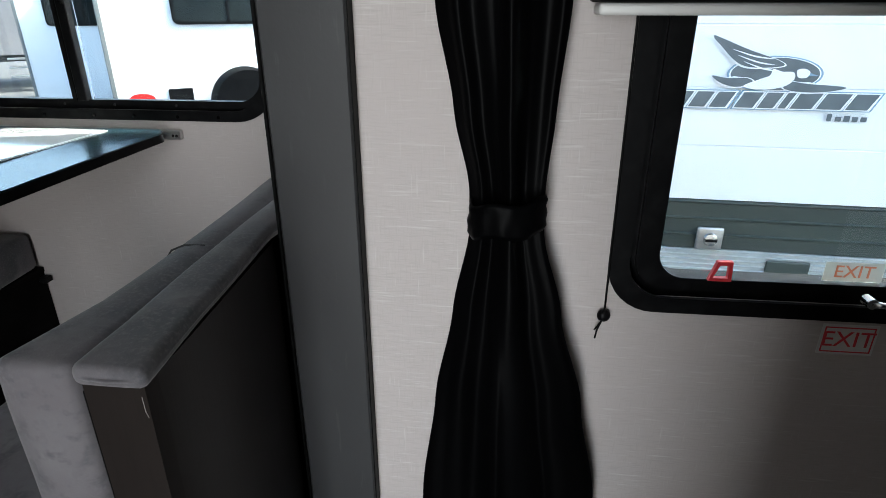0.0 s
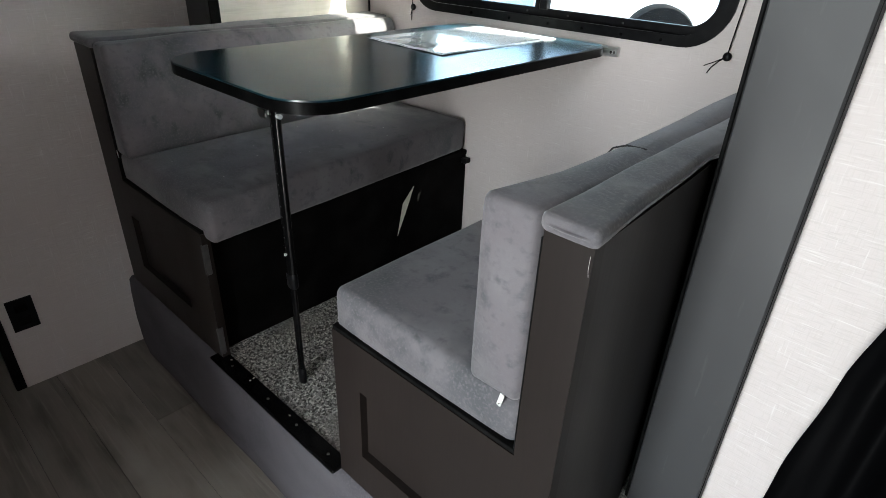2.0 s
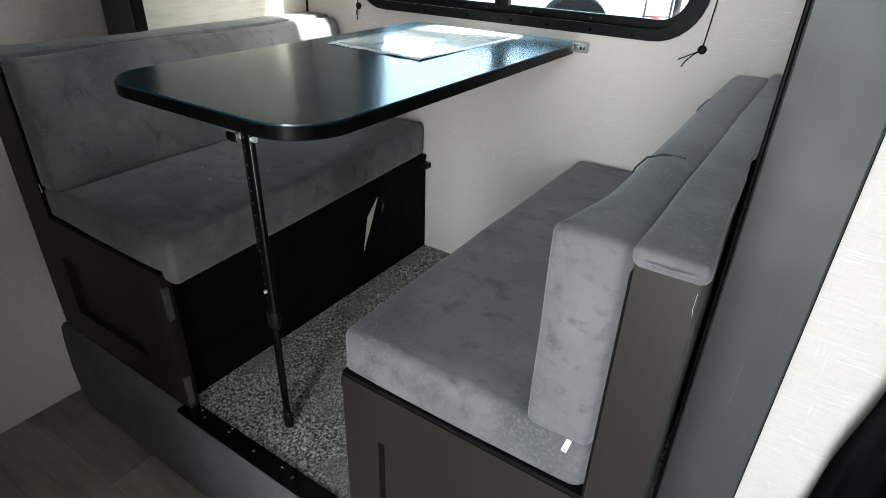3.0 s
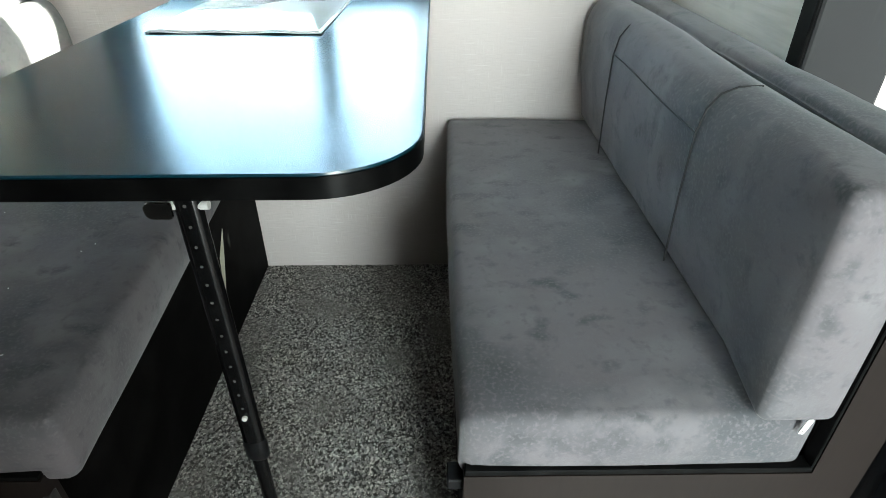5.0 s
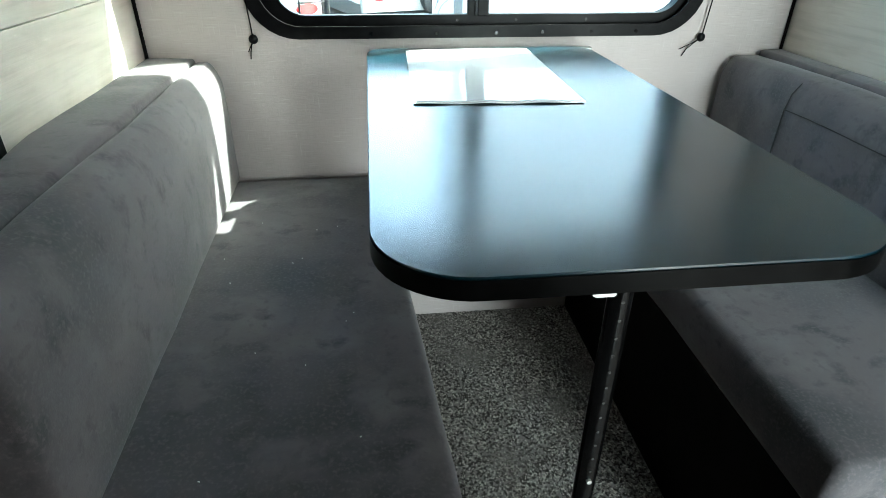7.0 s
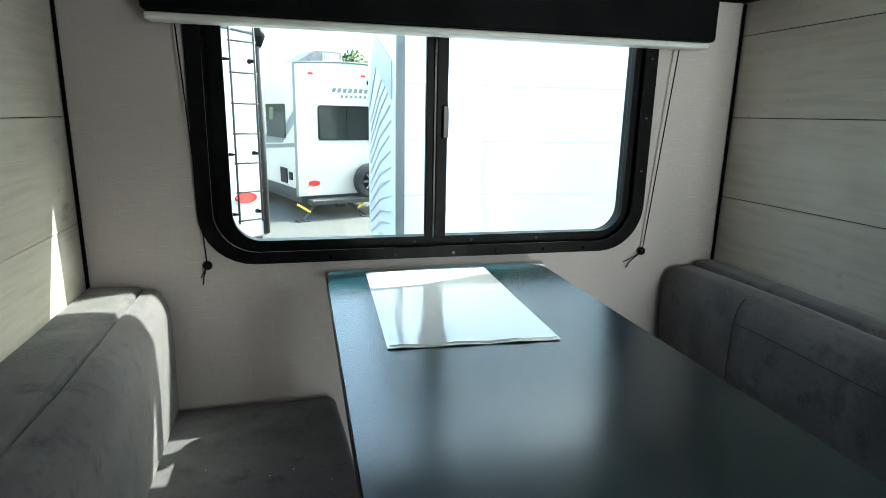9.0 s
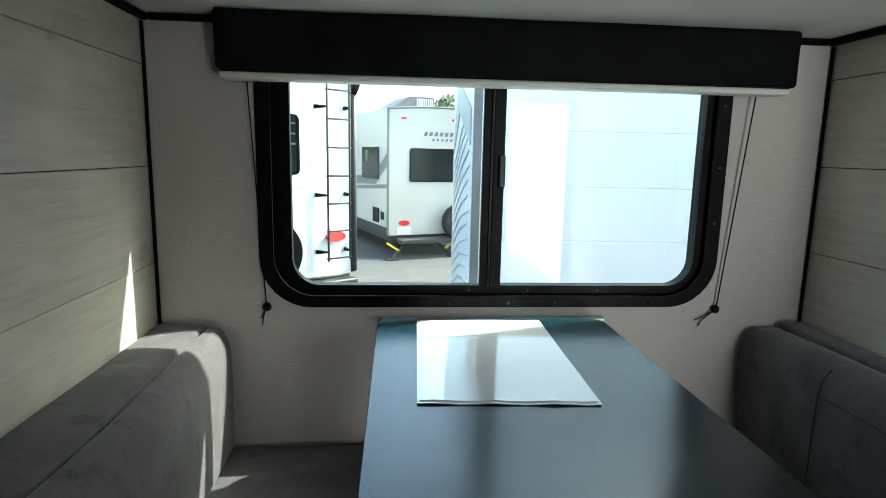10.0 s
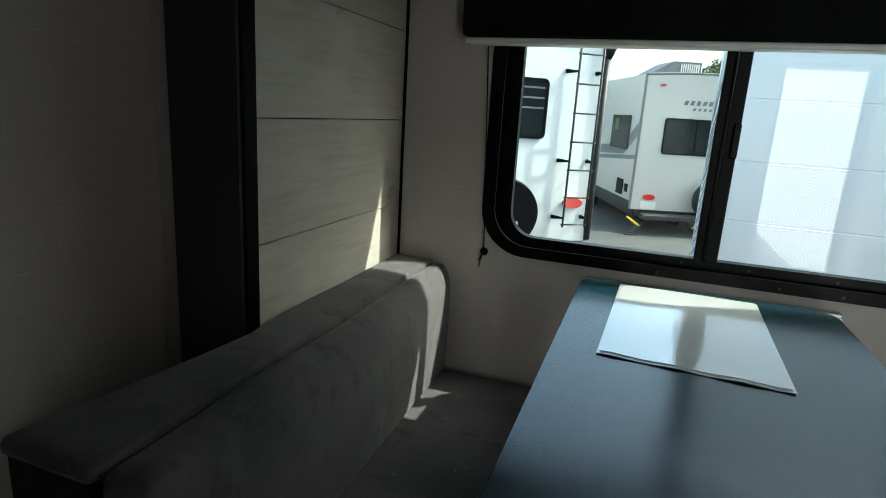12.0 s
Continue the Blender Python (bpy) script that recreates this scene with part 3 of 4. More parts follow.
# ---- printed sheet in a clear sleeve ----
sheet = thing("printed_sheet", (-0.05, -0.25, ZT), label="white printed sheet in a clear plastic sleeve on the table", category="paper")
def sheet_grid(x0, x1, y0, y1, lift, thick, nx=12, ny=16):
    g = bmesh.new()
    top_v = []
    for j in range(ny + 1):
        row = []
        for i in range(nx + 1):
            u, v = i / nx, j / ny
            x, y = x0 + (x1 - x0) * u + 0.014 * v, y0 + (y1 - y0) * v - 0.015 * u * (1 - v)
            wave = 0.0022 * (1 - v) ** 4 * (0.6 + math.sin(u * 19) * 0.5) + 0.0015 * noise.noise((x * 7, y * 5, 2))
            row.append(g.verts.new((x, y, lift + max(0.0, wave))))
        top_v.append(row)
    for j in range(ny):
        for i in range(nx):
            g.faces.new((top_v[j][i], top_v[j][i + 1], top_v[j + 1][i + 1], top_v[j + 1][i]))
    ret = bmesh.ops.extrude_face_region(g, geom=g.faces[:])
    for v in ret["geom"]:
        if isinstance(v, bmesh.types.BMVert):
            v.co.z -= thick
    return g
part("sheet", sheet_grid(-0.195, 0.076, -0.482, -0.060, ZT + 0.0036, 0.003), PAPER, sheet, smooth=True, angle=40)
part("sleeve_edge", sheet_grid(-0.199, 0.080, -0.489, -0.056, ZT + 0.0016, 0.0012), PAPER, sheet, smooth=True, angle=40)


# ---- the dinette window ----
def window_unit(name, x0, x1, z0, z1, r, y, mull, pane, label, face=0.07):
    """A sliding window with rounded corners: clamp ring, inner track, panes and stiles. y: the wall's inner face."""
    th = thing(name, ((x0 + x1) / 2, y, z0), label=label, category="window", kind="structure")
    f = face
    o, i1 = rounded(x0, x1, z0, z1, r), rounded(x0 + f * 0.45, x1 - f * 0.45, z0 + f * 0.38, z1 - f * 0.45, r * 0.80)
    part("clamp_ring", soft(ring(o, i1, y - 0.008, y - 0.001), 0.002), BLACK_PLASTIC, th, smooth=True, angle=40)
    i2 = rounded(pane[0], pane[1], pane[2], pane[3], r * 0.55)
    part("window_frame", soft(ring(rounded(x0 + 0.012, x1 - 0.012, z0 + 0.010, z1 - 0.010, r * 0.9), i2, y + 0.020, y + 0.055), 0.002), BLACK_PLASTIC, th, smooth=True, angle=40)
    mid = rounded((pane[0] + x0) / 2 + f * 0.10, (pane[1] + x1) / 2 - f * 0.10, (pane[2] + z0) / 2 + f * 0.1, (pane[3] + z1) / 2 - f * 0.1, r * 0.68)
    part("track", ring(mid, rounded(pane[0] + 0.004, pane[1] - 0.004, pane[2] + 0.003, pane[3] - 0.004, r * 0.55), y + 0.012, y + 0.0195), BLACK_PLASTIC, th, smooth=True, angle=40)
    if mull:
        a, c = mull
        part("stile", box(a, a + (c - a) * 0.42, y + 0.012, y + 0.03, pane[2], pane[3], 0.002), BLACK_PLASTIC, th)
        part("stile", box(a + (c - a) * 0.46, c, y + 0.002, y + 0.024, pane[2], pane[3], 0.002), BLACK_PLASTIC, th)
        part("stile", box(a + (c - a) * 0.36, a + (c - a) * 0.44, y + 0.006, y + 0.012, pane[2], pane[3]), BLACK_METAL, th)
        gl = part("pane", slab(rounded(pane[0] - 0.003, a + 0.004, pane[2] - 0.003, pane[3] + 0.003, (r * 0.5, 0.004, 0.004, r * 0.5)), y + 0.020, y + 0.024), GLASS, th, "clear glass")
        gr = part("pane", slab(rounded(c - 0.004, pane[1] + 0.003, pane[2] - 0.003, pane[3] + 0.003, (0.004, r * 0.5, r * 0.5, 0.004)), y + 0.036, y + 0.040), GLASS, th, "clear glass")
        gl.visible_shadow = gr.visible_shadow = False
        part("latch", box(c - 0.014, c + 0.001, y - 0.006, y + 0.002, 1.425, 1.50, 0.003), BLACK_METAL, th)
    else:
        g = part("pane", slab(rounded(pane[0] - 0.003, pane[1] + 0.003, pane[2] - 0.003, pane[3] + 0.003, r * 0.5), y + 0.022, y + 0.026), GLASS, th, "clear glass")
    return th


win = window_unit("window_1", -0.537, 0.532, 1.147, 1.762, 0.115, 0.0, (-0.036, 0.012), (-0.472, 0.487, 1.192, 1.732), "black framed sliding window with rounded corners")
for x in (-0.26, -0.11, 0.03, 0.14, 0.26, 0.37):
    part("screw", tube([(x, -0.0078, 1.158), (x, -0.0105, 1.158)], 0.0042, 10), BLACK_METAL, win)
for x in (-0.06, 0.08, 0.25):
    part("screw", tube([(x, 0.0125, 1.183), (x, 0.0100, 1.183)], 0.003, 10), GREY_DARK, win)
for z in (1.35, 1.48, 1.62):
    part("screw", tube([(0.515, -0.0078, z), (0.515, -0.0100, z)], 0.003, 10), GREY_DARK, win)


def valance(name, x0, x1, z0, z1, y, label):
    """A padded box over a window with the blind's white bottom rail under it."""
    th = thing(name, ((x0 + x1) / 2, y, z0), label=label, category="valance")
    c = cushion(x0, x1, y - 0.085, y - 0.001, z0, z1, 0.008, 0.001, 12, x0)
    part("padded_box", c, BLACK_VINYL, th, smooth=True)
    part("bottom_rail", box(x0 + 0.004, x1 - 0.006, y - 0.072, y - 0.022, z0 - 0.015, z0 - 0.001, 0.005, 3), WHITE_PLASTIC, th, "white plastic blind rail", smooth=True, angle=40)
    return th


valance("valance", -0.595, 0.628, 1.656, ZR - 0.0015, 0.0, "black padded vinyl valance over the dinette window")


def cord(x_top, z_top, x, z, y, bend=0.02):
    th = thing("blind_cord", (x, y, z), label="dark blind cord tied to a round black knob", category="blind cord", group="blind cords")
    n = 10
    part("cord", tube([(x_top + (x - x_top) * k / n, y - 0.020 + 0.009 * (k / n), z_top + (z - z_top) * k / n) for k in range(n + 1)], 0.0016, 6), TRIM, th)
    ball = bmesh.new()
    bmesh.ops.create_uvsphere(ball, u_segments=14, v_segments=9, radius=0.0105)
    for v in ball.verts:
        v.co = Vector((x, y - 0.0085, z)) + Vector((v.co.x, v.co.y * 0.75, v.co.z))
    part("knob", ball, BLACK_PLASTIC, th, smooth=True)
    part("tail", tube([(x, y - 0.012, z), (x - bend * 0.6, y - 0.010, z - 0.012), (x - bend * 1.2, y - 0.006, z - 0.028), (x - bend * 1.5, y - 0.005, z - 0.044)], 0.0014, 6), TRIM, th)
    part("tail", tube([(x, y - 0.012, z), (x - bend * 0.9, y - 0.010, z - 0.014), (x - bend * 1.9, y - 0.006, z - 0.028)], 0.0012, 6), TRIM, th)


cord(-0.548, 1.645, -0.523, 1.149, 0.0, 0.008)
cord(0.578, 1.645, 0.539, 1.142, 0.0, 0.026)

# ---- the second window, its valance and stickers ----
win2 = window_unit("window_2", 1.263, 2.045, 0.984, 1.545, 0.075, YM, None, (1.336, 1.98, 1.032, 1.48), "black framed emergency exit window", 0.066)
valance("valance", 1.198, 2.13, 1.425, 1.557, YM, "black padded vinyl valance over the exit window")
cord(1.258, 1.410, 1.264, 0.974, YM, 0.006)


def lettering(text, size, m, mat, name, parent=None, depth=0.0004):
    cu = bpy.data.curves.new(name, "FONT")
    cu.body, cu.size, cu.extrude, cu.align_x, cu.align_y = text, size, depth, "CENTER", "CENTER"
    tmp = bpy.data.objects.new("tmp", cu)
    me = bpy.data.meshes.new_from_object(tmp)
    bpy.data.objects.remove(tmp)
    me.materials.append(mat)
    ob = new(name, me)
    me.transform(m)
    if parent:
        ob.parent = parent
        if parent.type == "EMPTY" and not parent["own"]:
            ob.matrix_parent_inverse = parent.matrix_basis.inverted()
    return ob


FACING = pose(0, 0, 0, 90, 0, 0)


def exit_sticker(x0, x1, z0, z1, y, label, border):
    st = thing("exit_sticker", ((x0 + x1) / 2, y, z0), label=label, category="sticker", group="exit stickers")
    part("backing", box(x0, x1, y - 0.0012, y - 0.0002, z0, z1), WHITE_PLASTIC if border else THIN_FILM, st)
    if border:
        a, c = rounded(x0 + 0.004, x1 - 0.004, z0 + 0.004, z1 - 0.004, 0.0005, 1), rounded(x0 + 0.006, x1 - 0.006, z0 + 0.006, z1 - 0.006, 0.0005, 1)
        part("border", ring(a, c, y - 0.0020, y - 0.0014), RED, st)
    h = (z1 - z0) * (0.72 if border else 0.9)
    lettering("EXIT", h, Matrix.Translation(((x0 + x1) / 2, y - 0.0022, (z0 + z1) / 2)) @ FACING, RED if border else RED_FILM, "letters", st)


exit_sticker(1.592, 1.673, 0.924, 0.976, YM - 0.001, "white EXIT sticker with red letters on the wall", True)
exit_sticker(1.584, 1.668, 1.038, 1.069, YM + 0.021, "pale EXIT sticker with orange letters on the glass", False)
pull = thing("exit_latch", (1.431, YM, 1.038), label="red emergency release loop at the window", category="latch")
part("loop", ring([(1.414, 1.036), (1.448, 1.036), (1.446, 1.068), (1.424, 1.068)], [(1.420, 1.041), (1.442, 1.041), (1.441, 1.062), (1.428, 1.062)], YM + 0.004, YM + 0.012), RED, pull)
lv = thing("window_lever", (1.65, YM - 0.016, 1.02), label="bright steel window lever on the black frame", category="handle")
part("lever", tube([(1.636, YM - 0.022, 1.024), (1.656, YM - 0.026, 1.022), (1.696, YM - 0.026, 1.020)], 0.0045, 10), CHROME, lv, smooth=True)
part("boss", tube([(1.636, YM - 0.0075, 1.024), (1.636, YM - 0.026, 1.024)], 0.008, 12), CHROME, lv, smooth=True, angle=40)

# ---- the curtain ----
def curtain():
    th = thing("curtain", (1.11, -0.68, 0.13), label="black satin curtain tied back against the cabin wall", category="curtain")
    # height, left and right edge, depth of the folds
    prof = [(2.0, 0.955, 1.205, 0.050), (1.70, 0.972, 1.188, 0.050), (1.43, 1.005, 1.173, 0.048), (1.294, 1.030, 1.163, 0.044), (1.19, 1.052, 1.156, 0.036), (1.13, 1.054, 1.158, 0.036),
            (1.0, 1.031, 1.192, 0.048), (0.84, 1.004, 1.236, 0.056), (0.647, 0.982, 1.274, 0.060), (0.40, 0.970, 1.300, 0.062), (0.13, 0.960, 1.320, 0.060)]
    bm = bmesh.new()
    rows = []
    nz, nu = 90, 150
    for j in range(nz + 1):
        z = 2.0 + (0.13 - 2.0) * j / nz
        for a, c in zip(prof, prof[1:]):
            if a[0] >= z >= c[0] - 1e-9:
                f = (a[0] - z) / (a[0] - c[0])
                f = f * f * (3 - 2 * f) * 0.6 + f * 0.4
                xl, xr, d = (a[k] + (c[k] - a[k]) * f for k in (1, 2, 3))
                break
        row = []
        for i in range(nu + 1):
            u = i / nu
            w = u + 0.030 * noise.noise((u * 5, z * 1.3, 0)) + 0.015 * noise.noise((u * 11, z * 3, 4))
            x = xl + (xr - xl) * (u + 0.008 * math.sin(w * 22))
            fold = math.sin(w * 2 * math.pi * 2.4 + 0.6 * math.sin(z * 3)) * 0.60 + 0.16 * math.sin(w * 2 * math.pi * 5 + z * 2) + 0.40 * noise.noise((w * 4, z * 1.6, 7)) + 0.10 * noise.noise((w * 9, z * 5, 1))
            bulge = math.cos((u - 0.5) * math.pi)
            y = -0.655 - d * (0.55 * bulge + 0.45 * fold * (0.4 + 0.6 * bulge))
            row.append(bm.verts.new((x, min(y, -0.612), z)))
        rows.append(row)
    for a, c in zip(rows, rows[1:]):
        for i in range(nu):
            bm.faces.new((a[i], a[i + 1], c[i + 1], c[i]))
    cloth = part("cloth", bm, CURTAIN, th, smooth=True)
    m = cloth.modifiers.new("thickness", "SOLIDIFY")
    m.thickness = 0.002
    # the tie: a crumpled band round the gathered cloth
    bm = bmesh.new()
    loops = []
    for k in range(64):
        a = 2 * math.pi * k / 64
        cx, sy = math.cos(a), math.sin(a)
        lift = 0.006 * cx + 0.003 * math.sin(4 * a)
        row = []
        for z, q in ((1.122, 0.93), (1.129, 0.985), (1.138, 0.96), (1.147, 0.985), (1.157, 0.95), (1.166, 0.985), (1.172, 0.93)):
            q += 0.05 * noise.noise((cx * 4, sy * 4, z * 45)) + 0.02 * math.sin(9 * a + z * 60)
            row.append(bm.verts.new((1.106 + 0.0545 * cx * q, -0.666 - 0.036 * sy * q, z + 0.008 + lift)))
        loops.append(row)
    for k in range(64):
        a, c = loops[k], loops[(k + 1) % 64]
        for i in range(6):
            bm.faces.new((a[i], a[i + 1], c[i + 1], c[i]))
    band = part("tie_band", bm, CURTAIN, th, smooth=True)
    m = band.modifiers.new("thickness", "SOLIDIFY")
    m.thickness = 0.003


curtain()

# ---- outlet on the partition ----
ol = thing("outlet", (-0.960, -1.294, 0.21), label="black wall outlet on the partition", category="outlet")
part("cover_plate", box(-0.9618, -0.956, -1.330, -1.258, 0.213, 0.326, 0.002), BLACK_PLASTIC, ol)
for z in (0.246, 0.293):
    part("socket", box(-0.956, -0.9545, -1.311, -1.277, z - 0.014, z + 0.014, 0.0007), BLACK_METAL, ol)

# ---- outside ----
bm = bmesh.new()
bmesh.ops.create_grid(bm, x_segments=2, y_segments=2, size=900)
for v in bm.verts:
    v.co.z = GROUND
solid("ground", bm, ASPHALT, "grey asphalt lot", "ground", kind="structure")


def wheel_at(parent, x, y, z, r=0.34, w=0.2, axis="y", cover=False):
    bm = bmesh.new()
    prof = [(-w / 2, r * 0.62), (-w / 2, r * 0.88), (-w * 0.36, r * 0.98), (0, r), (w * 0.36, r * 0.98), (w / 2, r * 0.88), (w / 2, r * 0.62)]
    n = 36
    rows = []
    for k in range(n):
        ca, sa = math.cos(2 * math.pi * k / n), math.sin(2 * math.pi * k / n)
        rows.append([bm.verts.new((x + q * ca, y + o, z + q * sa) if axis == "y" else (x + o, y + q * ca, z + q * sa)) for o, q in prof])
    for k in range(n):
        for i in range(len(prof)):
            j = (i + 1) % len(prof)
            bm.faces.new((rows[k][i], rows[k][j], rows[(k + 1) % n][j], rows[(k + 1) % n][i]))
    t = part("spare_tyre" if axis == "y" else "wheel", bm, RUBBER, parent, "black tyre", smooth=True, angle=50)
    e = Vector((0, 1, 0)) if axis == "y" else Vector((1, 0, 0))
    c = Vector((x, y, z))
    part("rim", tube([c - e * w * 0.40, c - e * w * 0.42, c - e * w * 0.25, c + e * w * 0.3], [r * 0.55, r * 0.64, r * 0.64, r * 0.64], 30), BLACK_METAL if not cover else RUBBER, t, smooth=True, angle=40)
    if cover:
        part("cover", tube([c - e * (w * 0.62), c - e * (w * 0.6), c - e * w * 0.3, c + e * w * 0.3], [r * 0.3, r * 0.97, r * 1.03, r * 1.03], 36), BLACK_VINYL, t, "black vinyl tyre cover", smooth=True, angle=40)
    else:
        for k in range(8):
            a = 2 * math.pi * k / 8
            out = Vector((math.cos(a), 0, math.sin(a))) if axis == "y" else Vector((0, math.cos(a), math.sin(a)))
            part("spoke", tube([c - e * w * 0.46 + out * r * 0.12, c - e * w * 0.43 + out * r * 0.56], r * 0.06, 6), GREY_PAINT, t)
    return t


def pane_window(parent, x0, x1, z0, z1, y, split=True, name="window", r=0.06):
    """A dark window on a face that looks to -y."""
    w = part(name, soft(ring(rounded(x0, x1, z0, z1, r), rounded(x0 + 0.025, x1 - 0.025, z0 + 0.025, z1 - 0.025, r * 0.7), y - 0.02, y), 0.003), BLACK_PLASTIC, parent, "black window frame")
    part("pane", slab(rounded(x0 + 0.02, x1 - 0.02, z0 + 0.02, z1 - 0.02, r * 0.7), y - 0.010, y - 0.002), DARK_GLASS, w, "dark tinted glass")
    if split:
        part("stile", box((x0 + x1) / 2 - 0.012, (x0 + x1) / 2 + 0.012, y - 0.016, y - 0.004, z0 + 0.02, z1 - 0.02), BLACK_PLASTIC, w)
    return w


def shell(parent, width, length, z0, z1, mat, roof_mat=None, crown=0.06):
    """A trailer's body: its end face lies in y = 0 and looks to -y, the body runs to +y."""
    n = 10
    pts = [(-width / 2, z0), (width / 2, z0)] + [(width / 2 - width * k / n, z1 + crown * math.sin(math.pi * k / n)) for k in range(n + 1)]
    part("body", soft(slab(pts, 0, length), 0.03), mat, parent)
    for s in (-1, 1):
        part("corner_moulding", box(s * width / 2 - 0.02, s * width / 2 + 0.02, -0.012, 0.04, z0, z1, 0.006), MOULDING, parent, "grey corner moulding")
    pts = [(-width / 2 - 0.01, z1 - 0.03)] + [(-width / 2 + width * k / n, z1 - 0.02 + crown * math.sin(math.pi * k / n)) for k in range(n + 1)] + [(width / 2 + 0.01, z1 - 0.03)]
    part("roof_edge", tube([(p[0], -0.005, p[1] + 0.02) for p in pts], 0.02, 8), MOULDING, parent, smooth=True)
    part("underframe", box(-width / 2 + 0.1, width / 2 - 0.1, 0.05, length - 0.1, z0 - 0.16, z0 - 0.002, 0.01), CHASSIS, parent)


def lamp(parent, x, z, y=0.0):
    o = [(x + 0.115 * math.cos(2 * math.pi * k / 24), z + 0.055 * math.sin(2 * math.pi * k / 24)) for k in range(24)]
    part("tail_lamp", soft(slab(o, y - 0.035, y - 0.001), 0.012), RED_LENS, parent, "red oval lens", smooth=True, angle=60)


# white trailer with a ladder on its end
lt = thing("travel_trailer", (-1.625, 4.37, GROUND), 35.4, "white travel trailer end with ladder and covered spare wheel", "trailer", "trailers on the lot", local=True)
H = 0.0 - GROUND
shell(lt, 2.24, 5.5, 0.18 + H, 2.22 + H, GELCOAT)
lamp(lt, 0.90, 0.60 + H)
lamp(lt, -0.90, 0.60 + H)
part("bumper", box(-1.1, 1.1, -0.16, -0.02, 0.02 + H, 0.15 + H, 0.015), CHASSIS, lt, "black square bumper")
part("skirt", box(-1.08, 1.08, -0.01, 0.04, 0.0 + H, 0.178 + H, 0.01), CHASSIS, lt)
wheel_at(lt, 0.05, -0.16, 0.52 + H, 0.34, 0.22, cover=True)
for k in range(5):
    part("cover_print", box(-0.12 + 0.06 * k, -0.075 + 0.06 * k, -0.301, -0.2985, 0.40 + H, 0.45 + H, 0.002), WHITE_PLASTIC, lt, "white print")
pane_window(lt, -0.52, 0.50, 1.26 + H, 1.86 + H, -0.002)
part("hatch", box(-0.66, -0.44, -0.018, -0.001, 0.52 + H, 0.68 + H, 0.006), BLACK_PLASTIC, lt, "black utility hatch")
for z in (1.56, 1.66, 1.76):
    part("blind_bar", box(-0.48, 0.46, -0.0145, -0.0125, z + H, z + 0.018 + H), GREY_PAINT, lt, "grey blind bar behind the glass")
lad = part("ladder", tube([(0.77, -0.10, 0.35 + H), (0.77, -0.10, 2.30 + H), (0.77, 0.15, 2.36 + H)], 0.011, 10), GREY_DARK, lt, "grey tube ladder", smooth=True)
part("rail", tube([(1.03, -0.10, 0.35 + H), (1.03, -0.10, 2.30 + H), (1.03, 0.15, 2.36 + H)], 0.011, 10), GREY_DARK, lad, smooth=True)
for k in range(7):
    z = 0.38 + 0.29 * k + H
    part("rung", tube([(0.75, -0.10, z), (1.05, -0.10, z)], 0.009, 8), GREY_DARK, lad, smooth=True)
for x in (0.77, 1.03):
    for z in (0.45, 1.05, 1.95):
        part("standoff", tube([(x - 0.001, -0.10, z + H), (x - 0.09 if x < 0.9 else x, -0.001, z + H)], [0.009, 0.024], 10), BLACK_PLASTIC, lad, smooth=True)
part("gutter_end", tube([(1.13, -0.02, 2.1 + H), (1.14, -0.03, 2.2 + H), (1.13, -0.01, 2.3 + H)], [0.03, 0.06, 0.04], 10), BLACK_PLASTIC, lt, smooth=True)
part("awning_arm", tube([(1.13, -0.005, 0.2 + H), (1.13, -0.005, 2.2 + H)], 0.035, 10), GREY_DARK, lt, smooth=True)

# ivory trailer across the lane
sc = thing("travel_trailer", (0.70, 10.6, GROUND), 20, "ivory travel trailer end with dark window and spare wheel", "trailer", "trailers on the lot", local=True)
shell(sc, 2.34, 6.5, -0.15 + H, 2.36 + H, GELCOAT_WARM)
lamp(sc, -0.83, 0.10 + H)
part("number_plate", box(-0.98, -0.68, -0.02, -0.002, -0.14 + H, 0.02 + H, 0.004), WHITE_PLASTIC, sc, "white number plate")
pane_window(sc, -0.72, 0.50, 0.93 + H, 1.60 + H, -0.002)
wheel_at(sc, 0.30, -0.22, 0.12 + H, 0.36, 0.22)
part("bumper", box(-1.0, 1.0, -0.32, -0.05, -0.30 + H, -0.20 + H, 0.015), CHASSIS, sc, "black bumper")
for s in (-1, 1):
    jack = part("stabiliser", tube([(-0.5 + s * 0.32, -0.1, -0.28 + H), (-0.5 + s * 0.68, -0.25, 0.03)], 0.035, 8), CHASSIS, sc, "black folding jack leg")
    part("brace", tube([(-0.5 + s * 0.74, -0.12, -0.28 + H), (-0.5 + s * 0.50, -0.2, 0.16)], 0.022, 8), YELLOW, jack, "yellow brace")
    part("foot", box(-0.5 + s * 0.68 - 0.12, -0.5 + s * 0.68 + 0.12, -0.35, -0.15, 0.0, 0.03, 0.005), CHASSIS, jack)
for x in (-0.85, 0.25, 0.5, 0.75):
    part("marker_lamp", box(x - 0.05, x + 0.05, -0.03, -0.002, 2.16 + H, 2.20 + H, 0.008), RED_LENS, sc)
part("camera_pod", box(0.33, 0.47, -0.06, -0.002, 2.02 + H, 2.10 + H, 0.012), BLACK_PLASTIC, sc)
for k in range(9):
    x = -0.42 + 0.115 * k
    part("name_bar", slab([(x, 1.85 + H), (x + 0.07, 1.85 + H), (x + 0.092, 1.93 + H), (x + 0.022, 1.93 + H)], -0.006, -0.002), LOGO_DARK, sc, "dark decal bar")
for k in range(8):
    x = -0.24 + 0.10 * k
    part("name_bar", slab([(x, 1.75 + H), (x + 0.05, 1.75 + H), (x + 0.065, 1.80 + H), (x + 0.015, 1.80 + H)], -0.006, -0.002), GREY_PAINT, sc, "grey decal bar")
